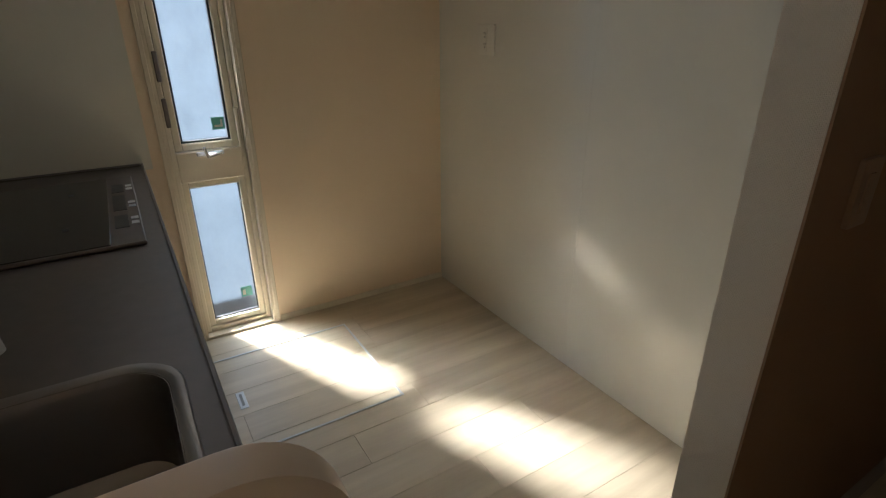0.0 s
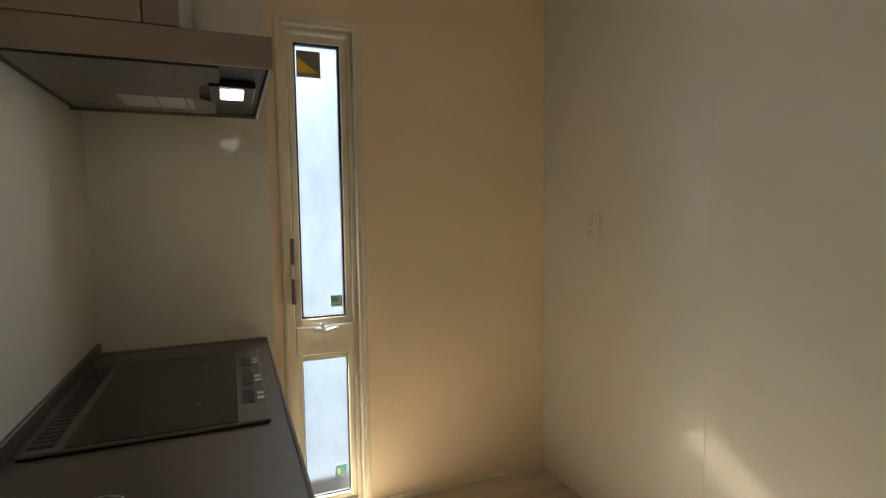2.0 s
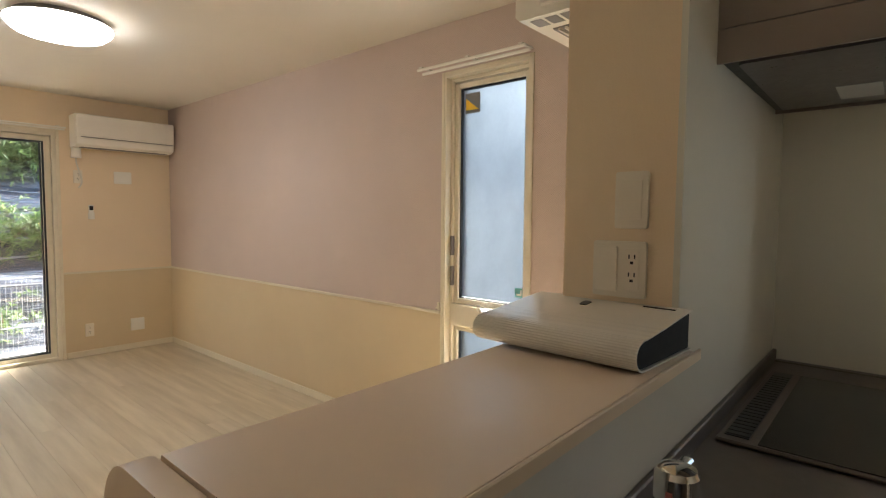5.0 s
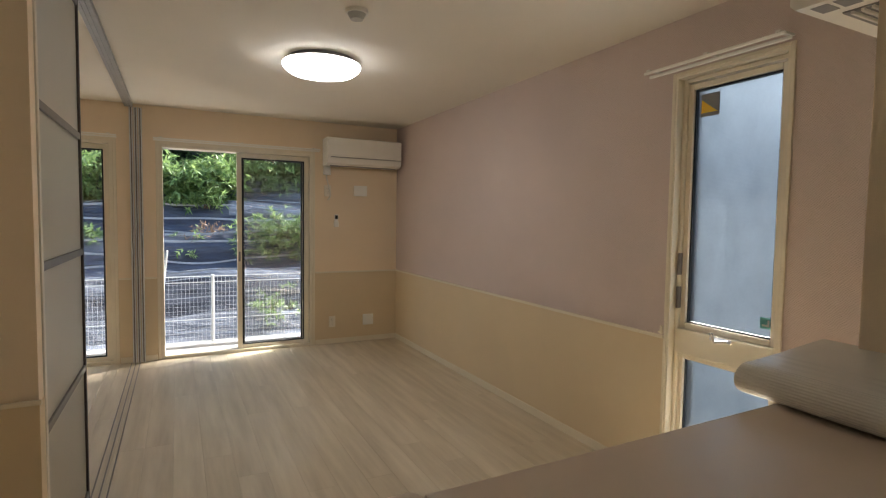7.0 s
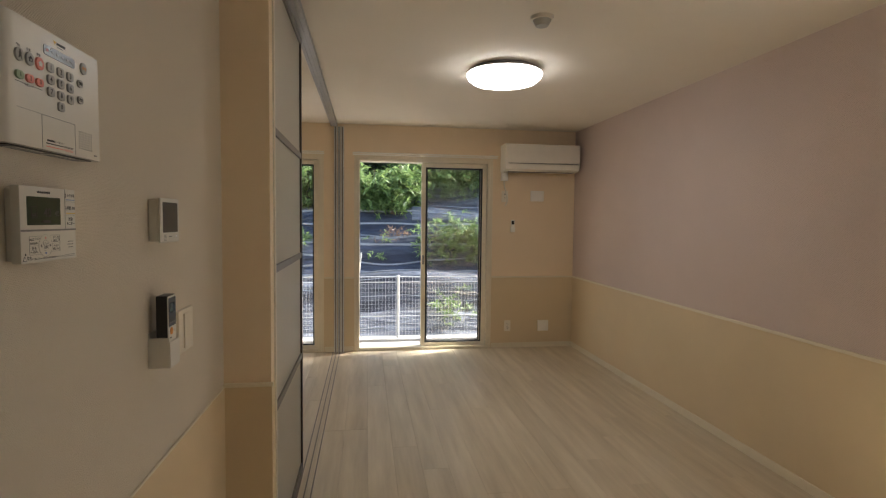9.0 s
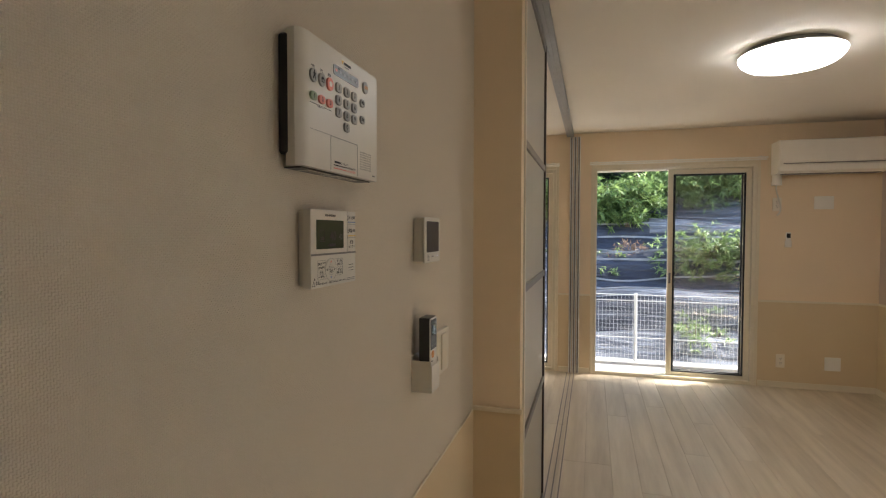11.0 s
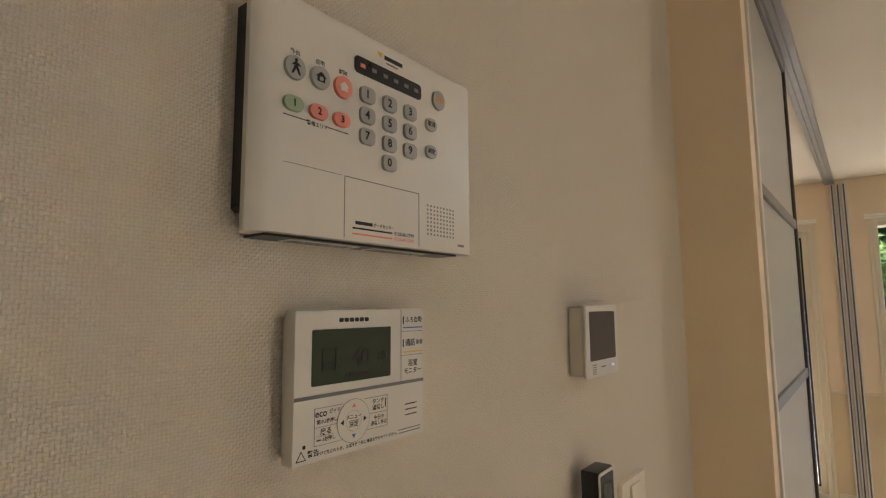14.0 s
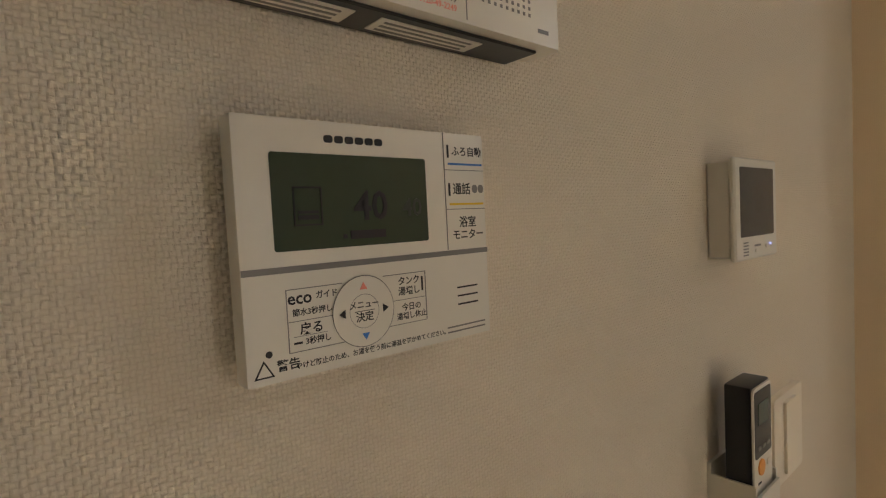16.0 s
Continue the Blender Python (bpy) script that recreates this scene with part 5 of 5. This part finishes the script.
def slope_height(x, y):
    d = max(0.0, y - 9.95)
    base = -0.42 + 0.70 * d
    step = 0.13 * math.sin(7.5 * d + 0.5 * math.sin(0.9 * x) + 0.8) * min(1, d * 2)
    return base + step + 0.12 * noise.noise(Vector((x * 0.6, y * 1.7, 3.0))) * min(1, d * 2)


single("ground", grid_sheet(4, 4, lambda u, v: (-600 + 1200 * u, -600 + 1200 * v, -0.46)), SOIL, "bare soil ground round the house", "ground", "structure")
single("pavement", cube(-6, 2.5, 7.53, 9.35, -0.45, -0.40), CONCRETE, "pale concrete terrace outside the garden windows", "terrace", "structure")
bank = single("embankment", grid_sheet(90, 110, lambda u, v: (-13 + 22 * u, 9.60 + 9.4 * v, slope_height(-13 + 22 * u, 9.60 + 9.4 * v))), SHEET, "steep bank covered in black weed sheets", "embankment", "structure", smooth=True)
# Backing whose dark colour stands in for shaded foliage.
single("backdrop", cube(-30, 30, 22.0, 22.3, -0.4, 11), LEAF_SHADED, "wooded hillside behind the bank, its shade painted dark", "woods", "structure")

rng = random.Random(7)
fence = thing("mesh_fence", (-2, 9.5, -0.42), "white welded mesh fence at the foot of the bank", "fence")
FZ0, FZ1 = -0.34, 0.55
for x in (-5.8, -3.8, -1.81, 0.18):
    bm = bmesh.new()
    tube(bm, (x, 9.5, -0.46), (x, 9.5, FZ1 + 0.02), 0.022, 12)
    part("post", bm, FENCE_WHITE, fence, "", True)
for z in (FZ0, FZ0 + 0.30, FZ1 - 0.08, FZ1):
    bm = bmesh.new()
    tube(bm, (-6.2, 9.478, z), (1.55, 9.478, z), 0.006, 6)
    part("rail_wire", bm, FENCE_WHITE, fence)
bm = bmesh.new()
x = -6.2
while x < 1.55:
    box(bm, x, x + 0.0035, 9.468, 9.4735, FZ0, FZ1)
    x += 0.05
for i in range(14):
    z = FZ0 + 0.06 * i
    box(bm, -6.2, 1.55, 9.4745, 9.478, z, z + 0.0022)
tagged(part("mesh_panel", bm, FENCE_WHITE, fence), kind="stuff")


def sprig(bm, at, way, length, leaves, leaf, droop):
    """Narrow leaves along an arching stem."""
    for _ in range(leaves):
        t = rng.uniform(0.2, 1.0)
        p = at + way * (length * t) + Vector((0, 0, -droop * length * t * t))
        d = (way * 0.5 + Vector((rng.uniform(-1, 1), rng.uniform(-1, 1), rng.uniform(-0.9, 0.45)))).normalized()
        side = d.cross(Vector((rng.uniform(-0.4, 0.4), rng.uniform(-0.6, 0.2), 1))).normalized()
        ln = leaf * rng.uniform(0.6, 1.25)
        w = ln * rng.uniform(0.09, 0.14)
        sag = Vector((0, 0, -0.15 * ln))
        q = (p, p + d * (ln * 0.4) + side * w, p + d * ln + sag, p + d * (ln * 0.4) - side * w)
        bm.faces.new([bm.verts.new(c) for c in q])


def shrub(x, y, size, sprigs, leaf, mat, label, lift=0.0, droop=0.45, leaves=14, twigs=7):
    """Many arching leafy stems out of a patch of the bank of that size (x, y, height)."""
    z = slope_height(x, y)
    s = thing("shrub", (x, y, z), label, "shrub", group="shrubs on the bank")
    bm = bmesh.new()
    for k in range(twigs):
        tip = (x + rng.uniform(-1, 1) * size[0] * 0.8, y + rng.uniform(-1, 0.6) * size[1], z + size[2] * rng.uniform(0.4, 1.1) + lift)
        tube(bm, (x + rng.uniform(-0.5, 0.5) * size[0], y, z - 0.05), tip, 0.010, 5, 0.003)
    part("stems", bm, TWIG, s)
    bm = bmesh.new()
    for _ in range(sprigs):
        u = rng.uniform(-1, 1)
        bx, by = x + u * size[0], y + rng.uniform(-1, 1) * size[1]
        tall = size[2] * (1 - 0.55 * u * u) * rng.random() ** 0.8
        at = Vector((bx, by, slope_height(bx, by) + lift + tall * 0.85))
        way = Vector((rng.uniform(-0.9, 0.9), rng.uniform(-1.1, 0.5), rng.uniform(-0.1, 0.9))).normalized()
        sprig(bm, at, way, rng.uniform(0.18, 0.42) * (0.5 + 0.5 * min(1, size[2])), leaves, leaf, droop)
    part("crown", bm, mat, s)


SUNLIT, DARK = "sunlit green narrow-leaved shrub hanging over the bank", "green shrub on top of the bank, leaves darkened for shade"
for x, y, sx, sz, n in ((-4.4, 12.9, 0.7, 1.0, 240), (-3.4, 12.9, 0.65, 1.0, 260), (-2.60, 12.98, 0.6, 1.0, 330), (-1.90, 12.85, 0.38, 0.80, 240), (-1.50, 13.0, 0.4, 1.0, 220),
                        (-0.9, 13.55, 0.6, 0.9, 260), (0.0, 13.6, 0.65, 0.9, 260), (1.0, 13.6, 0.7, 0.9, 200), (-5.5, 13.0, 0.8, 0.9, 180)):
    shrub(x, y, (sx, 0.35, sz), n, 0.15, LEAF, SUNLIT)
shrub(-1.72, 12.55, (0.18, 0.12, 0.30), 40, 0.12, LEAF, SUNLIT, 0.16, 0.9)
# Rear shrubs with shade in their leaf colour, for dark gaps between sprigs.
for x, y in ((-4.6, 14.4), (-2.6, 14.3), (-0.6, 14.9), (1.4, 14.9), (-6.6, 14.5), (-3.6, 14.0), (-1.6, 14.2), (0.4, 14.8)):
    shrub(x, y, (1.1, 0.6, 1.7), 260, 0.2, LEAF_SHADED, DARK)
for x, y, s, h, n in ((-0.95, 11.75, 0.30, 0.32, 60), (-0.45, 11.70, 0.36, 0.48, 110), (0.05, 11.70, 0.36, 0.50, 110), (0.5, 11.8, 0.4, 0.45, 80), (-2.1, 11.8, 0.15, 0.1, 8), (-0.92, 10.25, 0.20, 0.32, 26), (-0.6, 10.5, 0.12, 0.12, 8), (-3.6, 11.9, 0.3, 0.25, 40)):
    shrub(x, y, (s, 0.25, h), n, 0.11, LEAF, "loose green weeds growing through the sheet", 0.0, 0.3, 12, 4)
shrub(-1.72, 11.95, (0.2, 0.12, 0.22), 22, 0.09, LEAF_DRY, "withered brown weeds on the black sheet", 0.0, 0.5, 8, 9)


# Lays a paler sheet whose colour includes the sun's glare.
def glare_sheet(x0, x1, y0, y1):
    part("weed_sheet", grid_sheet(60, 40, lambda u, v: (x0 + (x1 - x0) * u, y0 + (y1 - y0) * v, slope_height(x0 + (x1 - x0) * u, y0 + (y1 - y0) * v) + 0.025)), SHEET_PALE, bank, "grey sheet, bleaching and sun glare put into its colour", True)


glare_sheet(-8, 4, 9.62, 10.98)
glare_sheet(-1.35, 3, 12.45, 13.4)
for k in range(19):
    y0 = 10.0 + 0.17 * k
    bm = bmesh.new()
    ph, amp = rng.uniform(0, 6), rng.uniform(0.01, 0.035)
    rows = []
    for i in range(121):
        x = -8 + 11 * i / 120
        y = y0 + amp * math.sin(x * 1.1 + ph) + 0.05 * noise.noise(Vector((x * 0.8, k * 3.1, 0)))
        w = 0.0018 + 0.006 * max(0, noise.noise(Vector((x * 1.3, k, 5))))
        rows.append([bm.verts.new((x, y - w, slope_height(x, y - w) + 0.028)), bm.verts.new((x, y + w, slope_height(x, y + w) + 0.036)), bm.verts.new((x, y + w, slope_height(x, y + w) - 0.03))])
    for a, b in zip(rows, rows[1:]):
        bm.faces.new((a[0], b[0], b[1], a[1]))
        bm.faces.new((a[1], b[1], b[2], a[2]))
    part("lap_edge", bm, LAP, bank, "pale frayed edge of a sheet")
single("kerb", cube(-7, 2.2, 9.40, 9.58, -0.46, -0.37, bevel=0.01), CONCRETE, "low concrete kerb under the fence", "kerb", "structure")
pole = thing("garden_stake", (-2.40, 9.3, -0.46), "thin white stake leaning at the fence", "stake")
bm = bmesh.new()
tube(bm, (-2.50, 9.32, -0.46), (-2.355, 9.3, 0.92), 0.012, 8)
part("stake", bm, FENCE_WHITE, pole, "", True)

# neighbouring wall past the slit windows, and the roof edges that shade the walls
single("neighbour_wall", cube(3.6, 3.8, -8, 6.6, -0.46, 2.6), SIDING, "grey garden wall of the next plot", "wall", "structure")
single("roof_eave", cube(0.16, 1.50, -2.5, 8.9, 2.62, 2.75), SIDING, "roof eave along the side of the house", "eave", "structure")
single("roof_eave", cube(-6.5, 0.16, 7.50, 8.30, 2.62, 2.75), SIDING, "roof eave over the garden windows", "eave", "structure")

# ---- floor planks ----
floor = bpy.data.objects["floor"]
PL, PW, GAP = 1.818, 0.1515, 0.0008
shared = {}


def plank(x0, x1, y0, y1):
    k = (round(x1 - x0, 4), round(y1 - y0, 4))
    if k not in shared:
        w, h = (x1 - x0) / 2 - GAP / 2, (y1 - y0) / 2 - GAP / 2
        shared[k] = mesh_from("plank", cube(-w, w, -h, h, -0.0118, 0, bevel=0.0007), FLOOR_WOOD)
    ob = new("plank", shared[k])
    ob.location = ((x0 + x1) / 2, (y0 + y1) / 2, 0)
    ob.parent = floor


def lay(x0, x1, y0, y1, seed):
    r = random.Random(seed)
    i, x = 0, x1
    while x > x0 + 0.005:
        a = max(x0, x - PW)
        y = y0 - r.choice((0.0, 0.303, 0.606, 0.909, 1.212, 1.515))
        while y < y1 - 0.004:
            lo, hi = max(y, y0), min(y + PL, y1)
            if hi - lo > 0.01:
                plank(a, x, lo, hi)
            y += PL
        x = a


lay(-2.80, 0.0, 0.0, FAR, 3)
lay(-4.4, -2.80, 4.2, FAR, 4)
lay(-2.80, -1.948, -1.55, 0.0, 5)
